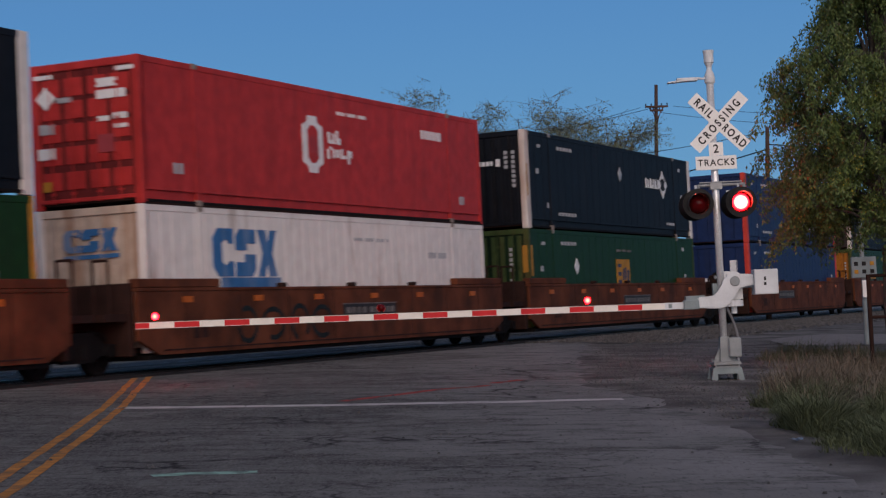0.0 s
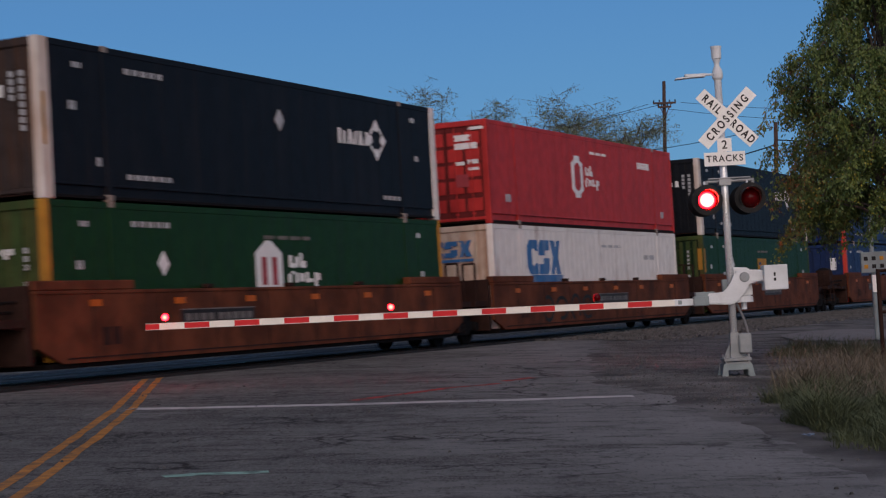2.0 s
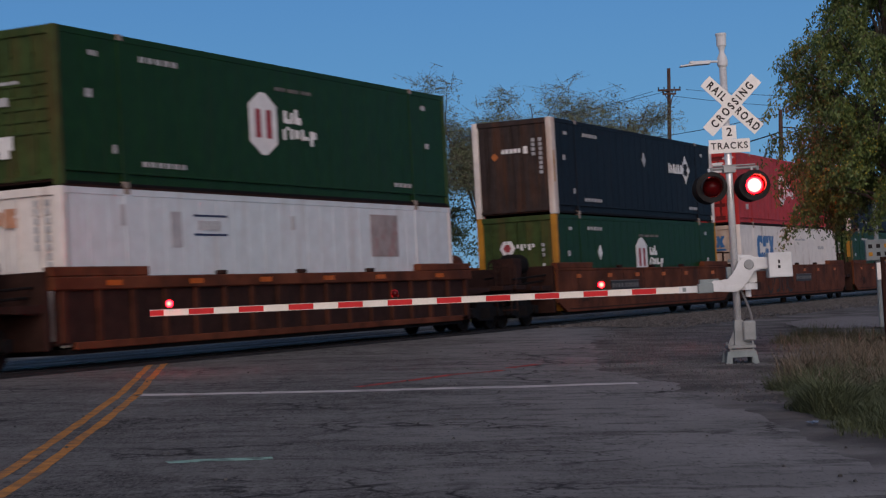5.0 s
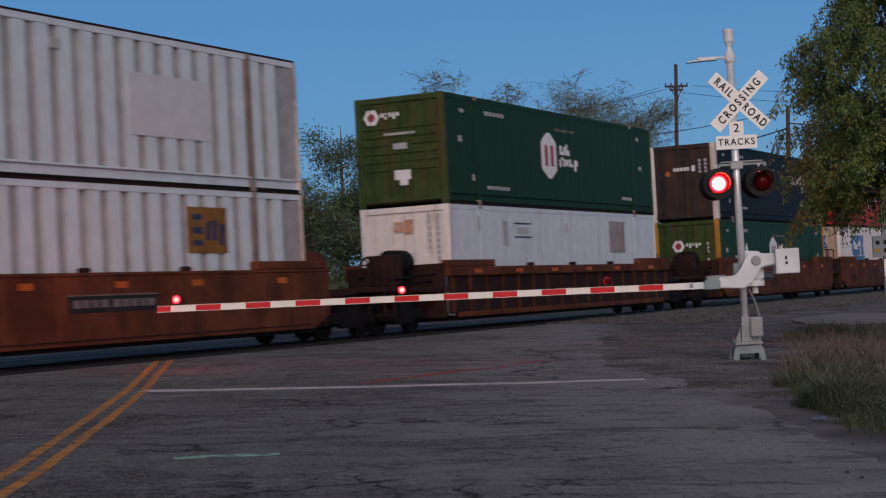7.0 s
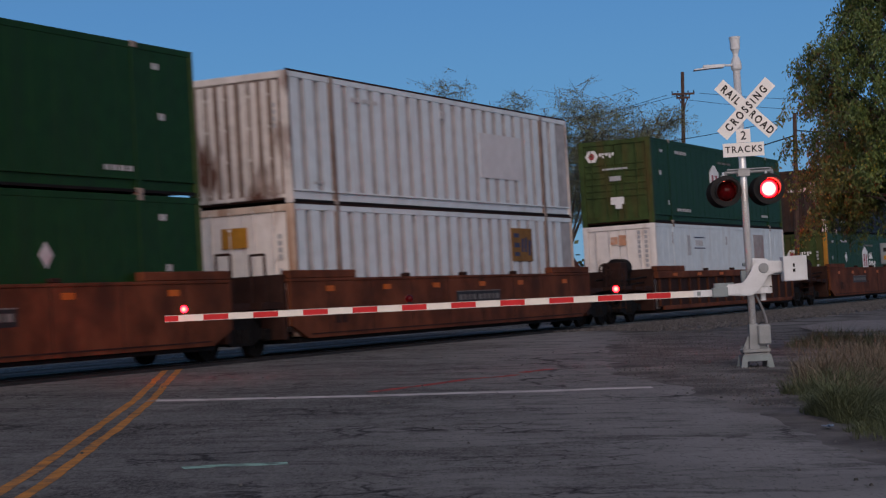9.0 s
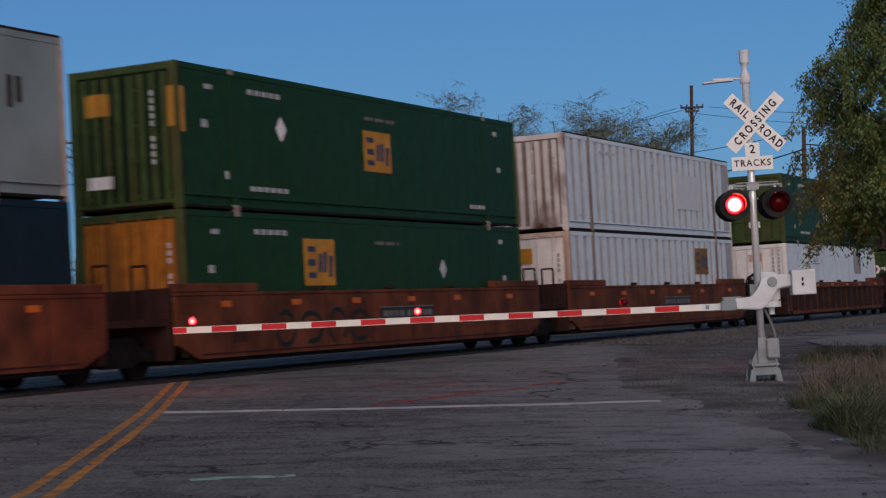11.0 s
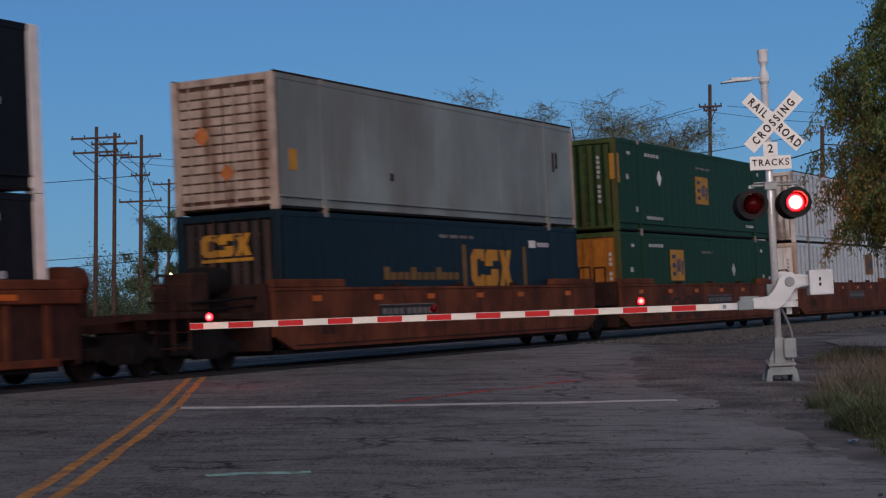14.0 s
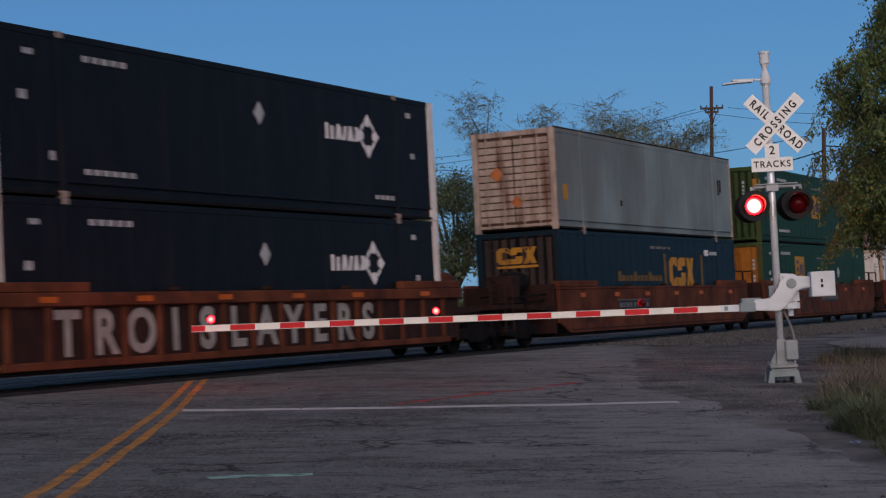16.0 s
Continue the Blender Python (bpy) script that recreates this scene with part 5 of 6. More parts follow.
    bm = bevelled(boxes((-0.22, 0.24, -0.22, 0.22, 0.25, 0.30), (-0.2, 0.22, -0.2, 0.2, 0.205, 0.23)), 0.006)
    for x in (-0.18, 0.2):
        for y in (-0.18, 0.18):
            tube(bm, (x, y, 0.18), (x, y, 0.36), 0.018, n=8)
    part("flange", bm, M_FOOTGREY, S)
    bm = bmesh.new()
    slab(bm, [(-0.28, -0.02), (-0.19, -0.02), (-0.165, 0.105), (0.165, 0.105), (0.19, -0.02), (0.28, -0.02), (0.235, 0.205), (-0.235, 0.205)], -0.26, -0.22)
    slab(bm, [(-0.28, -0.02), (-0.19, -0.02), (-0.165, 0.105), (0.165, 0.105), (0.19, -0.02), (0.28, -0.02), (0.235, 0.205), (-0.235, 0.205)], 0.22, 0.26)
    box(bm, -0.23, -0.16, -0.22, 0.22, 0.0, 0.205)
    box(bm, 0.16, 0.23, -0.22, 0.22, 0.0, 0.205)
    box(bm, -0.2, 0.2, -0.22, 0.22, 0.15, 0.204)
    part("stand", bm, M_BASEGREY, S, "grey steel stand on the gravel")

    # striped arm, lowered across the lane
    tip = Vector((-5.09, 29.10, 1.72))
    root_ = Vector((4.02, 29.80, 1.62))
    G = thing("gate_arm", "lowered crossing gate arm with red and white stripes", "gate arm")
    run = (root_ - tip)
    length = run.length
    yaw = math.degrees(math.atan2(run.y, run.x))
    pitch = -math.degrees(math.atan2(run.z, math.hypot(run.x, run.y)))
    G.matrix_basis = pose(*tip, 0, 0, yaw) @ pose(0, 0, 0, 0, pitch, 0)
    x = 0.0
    k = 0
    w = 0.225
    while x < length - 0.01:
        x1 = min(length, x + w)
        if k == 21:
            x1 = length
        h0, h1 = 0.046, 0.046
        bm = bmesh.new()
        slab(bm, [(x, -h0), (x1 - 0.001, -h1), (x1 - 0.001, h1), (x, h0)], -0.022, 0.022)
        part("stripe", bm, M_ARMRED if k % 2 == 0 else M_ARMWHITE, G)
        x, w, k = x1, 0.4085, k + 1
    for z in (0.05, -0.05):
        part("edge_trim", boxes((0, length, -0.026, 0.026, z - 0.0035, z + 0.0035)), M_ARMWHITE, G)
    part("end_sleeve", boxes((length - 0.36, length + 0.03, -0.03, 0.03, -0.056, 0.056)), M_CASTGREY, G)
    part("bolt_plate", boxes((length - 0.30, length - 0.24, -0.036, -0.03, -0.035, 0.035)), M_BASEGREY, G)
    bm = bmesh.new()
    tube(bm, (0.3, 0.03, 0.05), (length, 0.03, 0.05), 0.008, n=6)
    part("arm_cable", bm, M_WIRE, G)
    for x, side in ((0.32, "on"), (4.03, "L"), (7.48, "R")):
        bm = bevelled(boxes((x - 0.035, x + 0.035, -0.03, 0.05, 0.054, 0.09)), 0.005)
        part("lamp_foot", bm, M_HOOD, G)
        if side == "on":
            bm = bmesh.new()
            spun(bm, [(0.0005, -0.062), (0.04, -0.05), (0.06, -0.02), (0.062, 0.01), (0.05, 0.04), (0.0005, 0.06)], 16, "Y")
            part("lens", bm, M_LIT_SMALL, G, "lit red lens", smooth=True).location = (x, 0, 0.145)
        else:
            flashing_lamp(G, (x, 0.0, 0.145), 0.062, side)
            flashing_lamp(G, (x, 0.15, 0.145), 0.062, side, 1, M_LIT_TIP)
        bm = bmesh.new()
        spun(bm, [(0.0005, 0.068), (0.070, 0.066), (0.070, 0.148), (0.064, 0.148), (0.064, 0.076), (0.0005, 0.076)], 14, "Y", (x, 0, 0.145))
        part("lamp_barrel", bm, M_HOOD, G)
        if side == "on":
            bm = bmesh.new()
            spun(bm, [(0.0005, 0.185), (0.04, 0.175), (0.058, 0.15), (0.0005, 0.14)], 14, "Y")
            part("lens", bm, M_LIT_TIP, G, "lit red lens", smooth=True).location = (x, 0, 0.145)


build_signal()


# ---------------------------------------------------------------- utility poles and wires
def utility_pole(x, y, top, arms=(), r=0.105, lean=0.0):
    P = thing("utility_pole", "dark weathered wooden utility pole with crossarms", "utility pole", "utility poles beyond the railway")
    z0 = ground_z(x, y)
    h = top - z0
    dx = lean * h
    P.location = (x - dx, y, z0)
    bm = bmesh.new()
    tube(bm, (0, 0, -0.3), (dx, 0, h), r * 1.25, r * 0.85, 10)
    part("pole", bm, M_WOOD, P)
    for drop, half, turn in arms:
        z = h - drop
        c, s = math.cos(radians(turn)), math.sin(radians(turn))
        bm = boxes((-half, half, -0.05, 0.05, -0.05, 0.05))
        bm.transform(pose(dx * z / h, -0.15, z, 0, 0, turn))
        arm = part("crossarm", bm, M_WOOD, P)
        for u in (-half * .95, -half * .45, half * .45, half * .95):
            bm = bmesh.new()
            spun(bm, [(0.001, 0.05), (0.03, 0.05), (0.02, 0.08), (0.045, 0.11), (0.03, 0.16), (0.001, 0.17)], 7, "Z", (dx * z / h + u * c, -0.15 + u * s, z))
            part("insulator", bm, M_HOOD, arm)
        bm = bmesh.new()
        for u in (-0.6, 0.6):
            tube(bm, (dx * z / h + u * half * c, -0.2 + u * half * s, z - 0.05), (dx * z / h, -0.16, z - 0.65), 0.02, n=5)
        part("arm_brace", bm, M_WOOD, P)
    return P


def wire(a, b, sag, r=0.014):
    a, b = Vector(a), Vector(b)
    bm = bmesh.new()
    q = (b - a).to_track_quat("Z", "Y")
    rings = []
    for k in range(17):
        u = k / 16
        p = a.lerp(b, u) - Vector((0, 0, sag * 4 * u * (1 - u)))
        rings.append([bm.verts.new(p + q @ Vector((r * math.cos(1.2566 * i), r * math.sin(1.2566 * i), 0))) for i in range(5)])
    for lo, hi in zip(rings, rings[1:]):
        for i in range(5):
            bm.faces.new((lo[i], lo[(i + 1) % 5], hi[(i + 1) % 5], hi[i]))
    tagged(part("overhead_wire", bm, M_WIRE), "thin black overhead wire", "cable", "overhead wires")


LEAN_POLE = 0.048
POLES = [  # x, y, height of the top, arms (drop from the top, half length, turn)
    (11.48, 92, 13.15, ((1.15, 0.6, 8), (1.35, 0.35, 8))),
    (14.9, 80, 9.5, ()),
    (-20.55, 92, 12.6, ((0.6, 1.3, 0), (1.35, 1.2, 0))),
    (-19.7, 92.5, 12.3, ((0.6, 1.2, 12), (1.2, 0.8, 12))),
    (-18.8, 95, 12.4, ((1.2, 1.1, 5), (2.2, 0.5, 5), (3.6, 1.15, 5))),
    (-22.35, 122, 12.3, ((0.35, 1.1, 0), (2.6, 1.1, 0))),
    (-19.3, 140, 12.9, ((1.0, 0.45, 0), (1.75, 0.45, 0), (2.5, 0.45, 0))),
    (-21.2, 150, 10.1, ((0.15, 0.85, 0), (0.6, 0.85, 0))),
    (-21.4, 165, 12.5, ((2.2, 1.2, 0), (3.6, 1.0, 0))),
    (-23.2, 190, 12.5, ((1.2, 1.0, 0), (3.0, 1.2, 0))),
    (-26.0, 220, 12.5, ((1.0, 1.0, 0), (3.0, 1.2, 0))),
    (-26.6, 260, 12.5, ((1.0, 1.2, 0), (2.6, 1.2, 0))),
]
for x, y, top, arms in POLES:
    utility_pole(x, y, top, arms, lean=LEAN_POLE)
wire((11.5, 92, 12.0), (-19.0, 95, 11.2), 1.3, 0.012)
wire((10.6, 92, 12.0), (-19.8, 95, 11.0), 1.6, 0.012)
wire((12.3, 92, 12.0), (40, 84, 11.5), 1.2, 0.012)
wire((11.6, 92, 11.7), (40, 82, 11.0), 1.5, 0.012)
wire((11.4, 92, 9.4), (-6.0, 100, 8.0), 0.8, 0.016)
wire((14.9, 80, 9.3), (-4.0, 96, 10.0), 0.7, 0.016)
wire((14.9, 80, 8.7), (40, 72, 8.4), 0.9, 0.03)
wire((14.9, 80, 8.5), (2.0, 95, 8.0), 0.6, 0.03)
for a, b, s in (((-20.5, 92, 11.9), (-22.4, 122, 11.9), 0.6), ((-21.8, 92, 11.2), (-23.4, 122, 11.6), 0.8), ((-18.8, 95, 11.0), (-22.3, 122, 9.6), 0.8),
                ((-22.4, 122, 11.9), (-21.4, 165, 10.3), 0.8), ((-22.4, 122, 9.6), (-21.4, 165, 8.9), 0.8), ((-21.4, 165, 10.3), (-23.2, 190, 10.5), 0.5),
                ((-19, 95, 10.2), (-60, 90, 10.4), 0.5), ((-19, 95, 8.6), (16, 120, 9.0), 0.9), ((-18, 96, 6.1), (-60, 85, 6.0), 0.5), ((-18, 96, 5.7), (-60, 85, 5.2), 0.5),
                ((-18, 96, 6.1), (4, 110, 6.3), 0.3)):
    wire(a, b, s, 0.02)


# ---------------------------------------------------------------- plants
def leaf_material(name, a, b, rough=0.6):
    m, N, Lk, B = nodes_of(name)
    geo = N.new("ShaderNodeNewGeometry")
    col = mix_node(N, Lk, geo.outputs["Random Per Island"], a, b)
    col = mix_node(N, Lk, scaled(N, Lk, noise_node(N, Lk, 0.9, detail=3.0), 0.35), col, tuple(c * 0.55 for c in a))
    Lk.new(col, B.inputs["Base Color"])
    B.inputs["Roughness"].default_value = rough
    return m


M_LEAF_NEAR = leaf_material("feathery_olive_leaf", (0.042, 0.082, 0.020), (0.125, 0.160, 0.032))
M_BLOSSOM = leaf_material("yellow_blossom", (0.17, 0.16, 0.015), (0.28, 0.24, 0.02))
M_LEAF_FAR = leaf_material("dusty_green_leaf", (0.045, 0.068, 0.028), (0.095, 0.125, 0.055))
M_LEAF_SPRAY = leaf_material("pale_feathery_leaf", (0.11, 0.13, 0.07), (0.20, 0.22, 0.12))
M_BARK = surface("grey_brown_bark", (0.10, 0.085, 0.075), 0.9, var=0.35, scale=5, grain=40, bump=0.5, streak=(6, 6, 0.4), dirt=(0.04, 0.035, 0.03), dirt_amount=0.6)


def leaf(bm, p, way, size, ratio, rng):
    side = way.cross(Vector((rng.uniform(-1, 1), rng.uniform(-1, 1), rng.uniform(-1, 1)))).normalized() * size * ratio
    a, b = p, p + way * size
    m = (a + b) / 2
    bm.faces.new([bm.verts.new(v) for v in (a, m + side, b, m - side)])


def broad_tree(name, label, base, height, spread, leaves, size, seed, flat=0.55, airy=0.0, lean=(0, 0), trunk_r=0.16, low=0.62):
    """A many-limbed tree whose limbs end in clumps of leaves, with an uneven outline and gaps."""
    rng = random.Random(seed)
    T = thing(name, label, "tree", "trees beyond the railway")
    T.location = (base[0], base[1], ground_z(base[0], base[1]))
    wood, crown = bmesh.new(), bmesh.new()
    fork = Vector((lean[0] * 0.4, lean[1] * 0.4, height * 0.28))
    tube(wood, (0, 0, -0.2), fork, trunk_r, trunk_r * 0.75, 8)
    tips = []
    for k in range(11):
        a = 2 * math.pi * k / 11 + rng.uniform(-0.3, 0.3)
        rr = spread * rng.uniform(0.35, 1.0)
        tip = Vector((math.cos(a) * rr + lean[0], math.sin(a) * rr + lean[1], height * rng.uniform(low, 1.0) - flat * rr * 0.45))
        mid = fork.lerp(tip, 0.5) + Vector((0, 0, 0.08 * height))
        tube(wood, fork, mid, trunk_r * 0.5, trunk_r * 0.3, 6)
        tube(wood, mid, tip, trunk_r * 0.3, 0.015, 6)
        for j in range(7):
            q = mid.lerp(tip, rng.uniform(0.1, 1.05)) + Vector((rng.gauss(0, 1), rng.gauss(0, 1), rng.gauss(0, 0.7))) * spread * 0.22
            tube(wood, mid.lerp(tip, 0.4), q, 0.03, 0.008, 4)
            tips.append(q)
    for k in range(leaves):
        c = rng.choice(tips)
        r = spread * (0.13 + 0.12 * rng.random())
        v = Vector((rng.gauss(0, 1), rng.gauss(0, 1), rng.gauss(0, 0.75))) * r * (0.65 + airy)
        way = Vector((rng.uniform(-1, 1), rng.uniform(-1, 1), rng.uniform(-1, 0.4))).normalized()
        if airy:
            # a fine spray: leaflets strung along a twig that arches down
            if k % 14:
                continue
            run = Vector((rng.gauss(0, 1), rng.gauss(0, 1), rng.gauss(0.25, 0.5))).normalized() * rng.uniform(0.5, 1.1)
            tube(wood, c + v, c + v + run, 0.012, 0.004, 3, cap=False)
            for i in range(26):
                u = rng.random()
                q = c + v + run * u + Vector((rng.gauss(0, .09), rng.gauss(0, .09), rng.gauss(0, .07) - 0.25 * u * u))
                leaf(crown, q, Vector((rng.uniform(-1, 1), rng.uniform(-1, 1), rng.uniform(-1, 0.3))).normalized(), size * rng.uniform(0.7, 1.5), 0.2, rng)
            continue
        leaf(crown, c + v, way, size * rng.uniform(0.6, 1.3), 0.32, rng)
    part("trunk", wood, M_BARK, T)
    part("crown", crown, M_LEAF_SPRAY if airy else M_LEAF_FAR, T)


def drooping_tree():
    """The flowering tree beside the crossing: arching limbs and hanging feathery twigs."""
    rng = random.Random(41)
    bx, by = 8.48, 34.0
    T = thing("flowering_tree", "drooping olive-green tree with yellow blossom beside the crossing", "tree")
    T.location = (bx, by, ground_z(bx, by))
    wood, crown, bloom = bmesh.new(), bmesh.new(), bmesh.new()
    fork = Vector((0.1, 0.2, 2.3))
    tube(wood, (0.1, 0, -0.2), (0.05, 0.1, 1.1), 0.17, 0.14, 10)
    tube(wood, (0.05, 0.1, 1.1), fork, 0.14, 0.12, 10)
    n_limb = 76
    for k in range(n_limb):
        a = 2 * math.pi * k * 0.381966 + rng.uniform(-0.2, 0.2)
        top = 2.9 + 6.0 * ((k + 0.5) / n_limb) ** 1.45 + rng.uniform(-0.3, 0.3)
        wide = float(np.interp(top, (2.6, 3.6, 4.2, 5.2, 6.1, 6.7, 7.3, 8.2, 9.0), (1.6, 1.75, 1.95, 2.3, 2.3, 1.2, 0.8, 0.5, 0.3)))
        way = Vector((math.cos(a), math.sin(a), 0))
        reach = wide * rng.uniform(0.6, 1.0) * (1.45 if way.x > 0.2 else 1.0)
        start = fork.lerp(Vector((0.1, 0.1, 5.6)), rng.random() * 0.7)
        p1 = start + way * reach * 0.4 + Vector((0, 0, max(0.3, top - start.z) * 0.7))
        p2 = way * reach * 0.78 + Vector((-0.05, 0, top))
        p3 = way * reach + Vector((-0.05, 0, top - rng.uniform(0.05, 0.4)))
        for (u, v, r0, r1) in ((start, p1, 0.045, 0.03), (p1, p2, 0.03, 0.016), (p2, p3, 0.016, 0.006)):
            tube(wood, u, v, r0, r1, 6, cap=False)
        # side sprays that arch outward, each hung with short feathery twigs
        for j in range(11):
            u = 0.12 + 0.88 * (j + rng.random()) / 11
            q = p1.lerp(p2, u / 0.65) if u < 0.65 else p2.lerp(p3, (u - 0.65) / 0.35)
            turn = a + rng.choice((-1, 1)) * rng.uniform(0.2, 1.3)
            out = Vector((math.cos(turn), math.sin(turn), 0))
            span, fall = rng.uniform(0.3, 0.75), rng.uniform(0.15, 0.75)
            flower = rng.random() < 0.2
            last = q
            for i in range(1, 9):
                f = i / 8
                pt = q + out * span * f + Vector((rng.gauss(0, .02), rng.gauss(0, .02), 0.22 * math.sin(f * 2.2) * span - fall * f * f))
                tube(wood, last, pt, 0.006 - 0.0005 * i, 0.0055 - 0.0005 * i, 3, cap=False)
                drop = rng.uniform(0.10, 0.42)
                hang = pt + out * rng.uniform(0, 0.12) + Vector((rng.gauss(0, .05), rng.gauss(0, .05), -drop))
                for _ in range(int(8 + 62 * drop)):
                    g = rng.random()
                    e = pt.lerp(hang, g) + Vector((rng.gauss(0, .05), rng.gauss(0, .05), rng.gauss(0, .035)))
                    way_l = Vector((rng.uniform(-1, 1), rng.uniform(-1, 1), -0.9)).normalized()
                    if flower and rng.random() < 0.3:
                        leaf(bloom, e, way_l, rng.uniform(0.02, 0.045), 0.5, rng)
                    else:
                        leaf(crown, e, way_l, rng.uniform(0.045, 0.10), 0.22, rng)
                last = pt
    part("trunk", wood, M_BARK, T)
    part("crown", crown, M_LEAF_NEAR, T)
    part("blossom", bloom, M_BLOSSOM, T, "yellow blossom among the leaves")


def bush(x, y, w, h, leaves, size, seed):
    rng = random.Random(seed)
    T = thing("bush", "dark green rounded bush behind the railway", "bush", "bushes beyond the railway")
    T.location = (x, y, ground_z(x, y))
    stems, crown = bmesh.new(), bmesh.new()
    tips = []
    for k in range(16):
        a = rng.uniform(0, 2 * math.pi)
        rr = w * math.sqrt(rng.random())
        tip = Vector((math.cos(a) * rr, math.sin(a) * rr * 0.7, h * rng.uniform(0.45, 1.0) * (1 - 0.35 * (rr / w) ** 2)))
        tube(stems, (tip.x * 0.2, tip.y * 0.2, -0.1), tip, 0.03, 0.008, 5)
        tips.append(tip)
    for k in range(leaves):
        c = rng.choice(tips)
        u = rng.random() ** 0.6
        p = Vector((c.x * (0.5 + 0.5 * u), c.y, c.z * u)) + Vector((rng.gauss(0, .16), rng.gauss(0, .16), rng.gauss(0, .12))) * w
        p.z = max(0.05, p.z)
        leaf(crown, p, Vector((rng.uniform(-1, 1), rng.uniform(-1, 1), rng.uniform(-.6, 1))).normalized(), size * rng.uniform(.6, 1.3), 0.35, rng)
    part("stem", stems, M_BARK, T)
    part("foliage", crown, M_LEAF_FAR, T)


drooping_tree()
broad_tree("shade_tree", "dense dark green tree behind the train", (-5.4, 80), 11.1, 3.3, 34000, 0.12, 3, trunk_r=0.22, low=0.3)
broad_tree("shade_tree", "dense dark green tree behind the train", (-2.0, 87), 10.1, 3.0, 26000, 0.12, 5, trunk_r=0.2, low=0.3)
broad_tree("desert_tree", "thin feathery tree showing above the train", (1.5, 86), 11.9, 3.0, 26000, 0.08, 7, airy=0.05)
broad_tree("desert_tree", "thin feathery tree showing above the train", (4.6, 87), 11.0, 3.3, 26000, 0.08, 9, airy=0.05)
broad_tree("desert_tree", "thin feathery tree showing above the train", (7.2, 86), 11.0, 3.0, 24000, 0.08, 13, airy=0.05)
broad_tree("shade_tree", "dense dark green tree behind the train", (-10.6, 110), 10.6, 2.7, 30000, 0.12, 15, trunk_r=0.2, low=0.3)
broad_tree("shade_tree", "dense dark green tree behind the train", (-22.3, 116), 9.4, 1.9, 18000, 0.13, 17, trunk_r=0.18, low=0.3)
for x, y, w, h, seed in ((-14.9, 96, 2.5, 6.3, 21), (-13.6, 98, 1.9, 5.6, 20), (-16.3, 97, 2.0, 5.4, 19), (-19.5, 99, 2.6, 5.8, 22), (-11.5, 94, 2.6, 3.6, 23), (-23.5, 100, 3.0, 6.6, 24), (-27, 98, 3.0, 6.2, 25), (-30, 104, 3.2, 5.6, 28), (-17.3, 93, 2.4, 4.9, 29), (-21.3, 94, 2.4, 5.4, 30), (-25.5, 94, 2.6, 5.4, 31), (-8.5, 92, 2.6, 4.6, 26), (-10.4, 100, 3.2, 4.4, 27)):
    bush(x, y, w, h + 0.4, 9500, 0.13, seed)
for k in range(16):
    p = at_track(64 + 4.2 * k, 34 + 2 * math.sin(k * 1.7), 0)
    bush(p.x, p.y, 2.6, 3.4 + 0.7 * math.sin(k * 2.3), 1800, 0.26, 60 + k)

M_GRASSDRY = leaf_material("dry_straw_grass", (0.085, 0.072, 0.050), (0.23, 0.185, 0.135), 0.8)
M_GRASSGREEN = leaf_material("dull_green_grass", (0.050, 0.068, 0.030), (0.110, 0.130, 0.060), 0.8)


def grass(name, label, material, spots, blades, height, seed):
    """Tufts of bent blades."""
    rng = random.Random(seed)
    verts, faces = [], []
    for k in range(blades):
        cx, cy, sx, sy = spots[k % len(spots)]
        x, y = rng.gauss(cx, sx), rng.gauss(cy, sy)
        if x < 3.72 + 0.18 * max(0.0, y - 20.8) + 0.6 * noise.noise(Vector((y * 1.3, x * 0.7, 1.5))) or (x - SIG.x) ** 2 + (y - SIG.y) ** 2 < 0.5:
            continue
        patch = noise.noise(Vector((x * 1.1, y * 0.8, seed)))
        if patch < rng.uniform(-0.35, 0.3):
            continue
        clump = 0.35 + 1.3 * max(0.0, patch + 0.15)
        h = height * clump * rng.choice((0.5, 0.8, 1.0, 1.2, 1.7)) * rng.uniform(0.6, 1.2)
        a = rng.uniform(0, 2 * math.pi)
        bend = h * rng.uniform(0.4, 2.0)
        dx, dy = math.cos(a), math.sin(a)
        w = rng.uniform(0.003, 0.007)
        z = ground_z(x, y) - 0.01
        i = len(verts)
        verts += [(x - dy * w, y + dx * w, z), (x + dy * w, y - dx * w, z), (x + dx * bend * .35 + dy * w * .7, y + dy * bend * .35 - dx * w * .7, z + h * .6),
                  (x + dx * bend * .35 - dy * w * .7, y + dy * bend * .35 + dx * w * .7, z + h * .6), (x + dx * bend, y + dy * bend, z + h)]
        faces += [(i, i + 1, i + 2, i + 3), (i + 3, i + 2, i + 4)]
    me = bpy.data.meshes.new(name)
    me.from_pydata(verts, [], faces)
    me.materials.append(material)
    tagged(new(name, me), label, "grass", kind="stuff")


grass("dry_grass", "tall dry straw-coloured grass on the verge", M_GRASSDRY, [(5.4, 24.2, 0.6, 0.9), (6.6, 23.0, 0.9, 1.6), (6.3, 27.5, 0.8, 1.4), (7.6, 28.5, 0.8, 2.2), (5.8, 25.4, 0.7, 1.0), (7.9, 33.0, 0.9, 1.8), (6.2, 26.3, 0.9, 1.2)], 34000, 0.29, 2)
grass("green_grass", "dull green grass on the verge", M_GRASSGREEN, [(5.6, 22.0, 0.7, 1.8), (4.9, 18.6, 0.6, 1.8), (6.4, 19.5, 0.8, 2.5), (4.4, 21.5, 0.5, 1.6), (8.2, 38.0, 0.9, 1.2), (4.4, 17.0, 0.5, 1.0), (4.0, 18.6, 0.4, 0.7), (4.5, 20.0, 0.6, 1.4), (5.2, 23.0, 0.8, 1.2)], 110000, 0.20, 4)

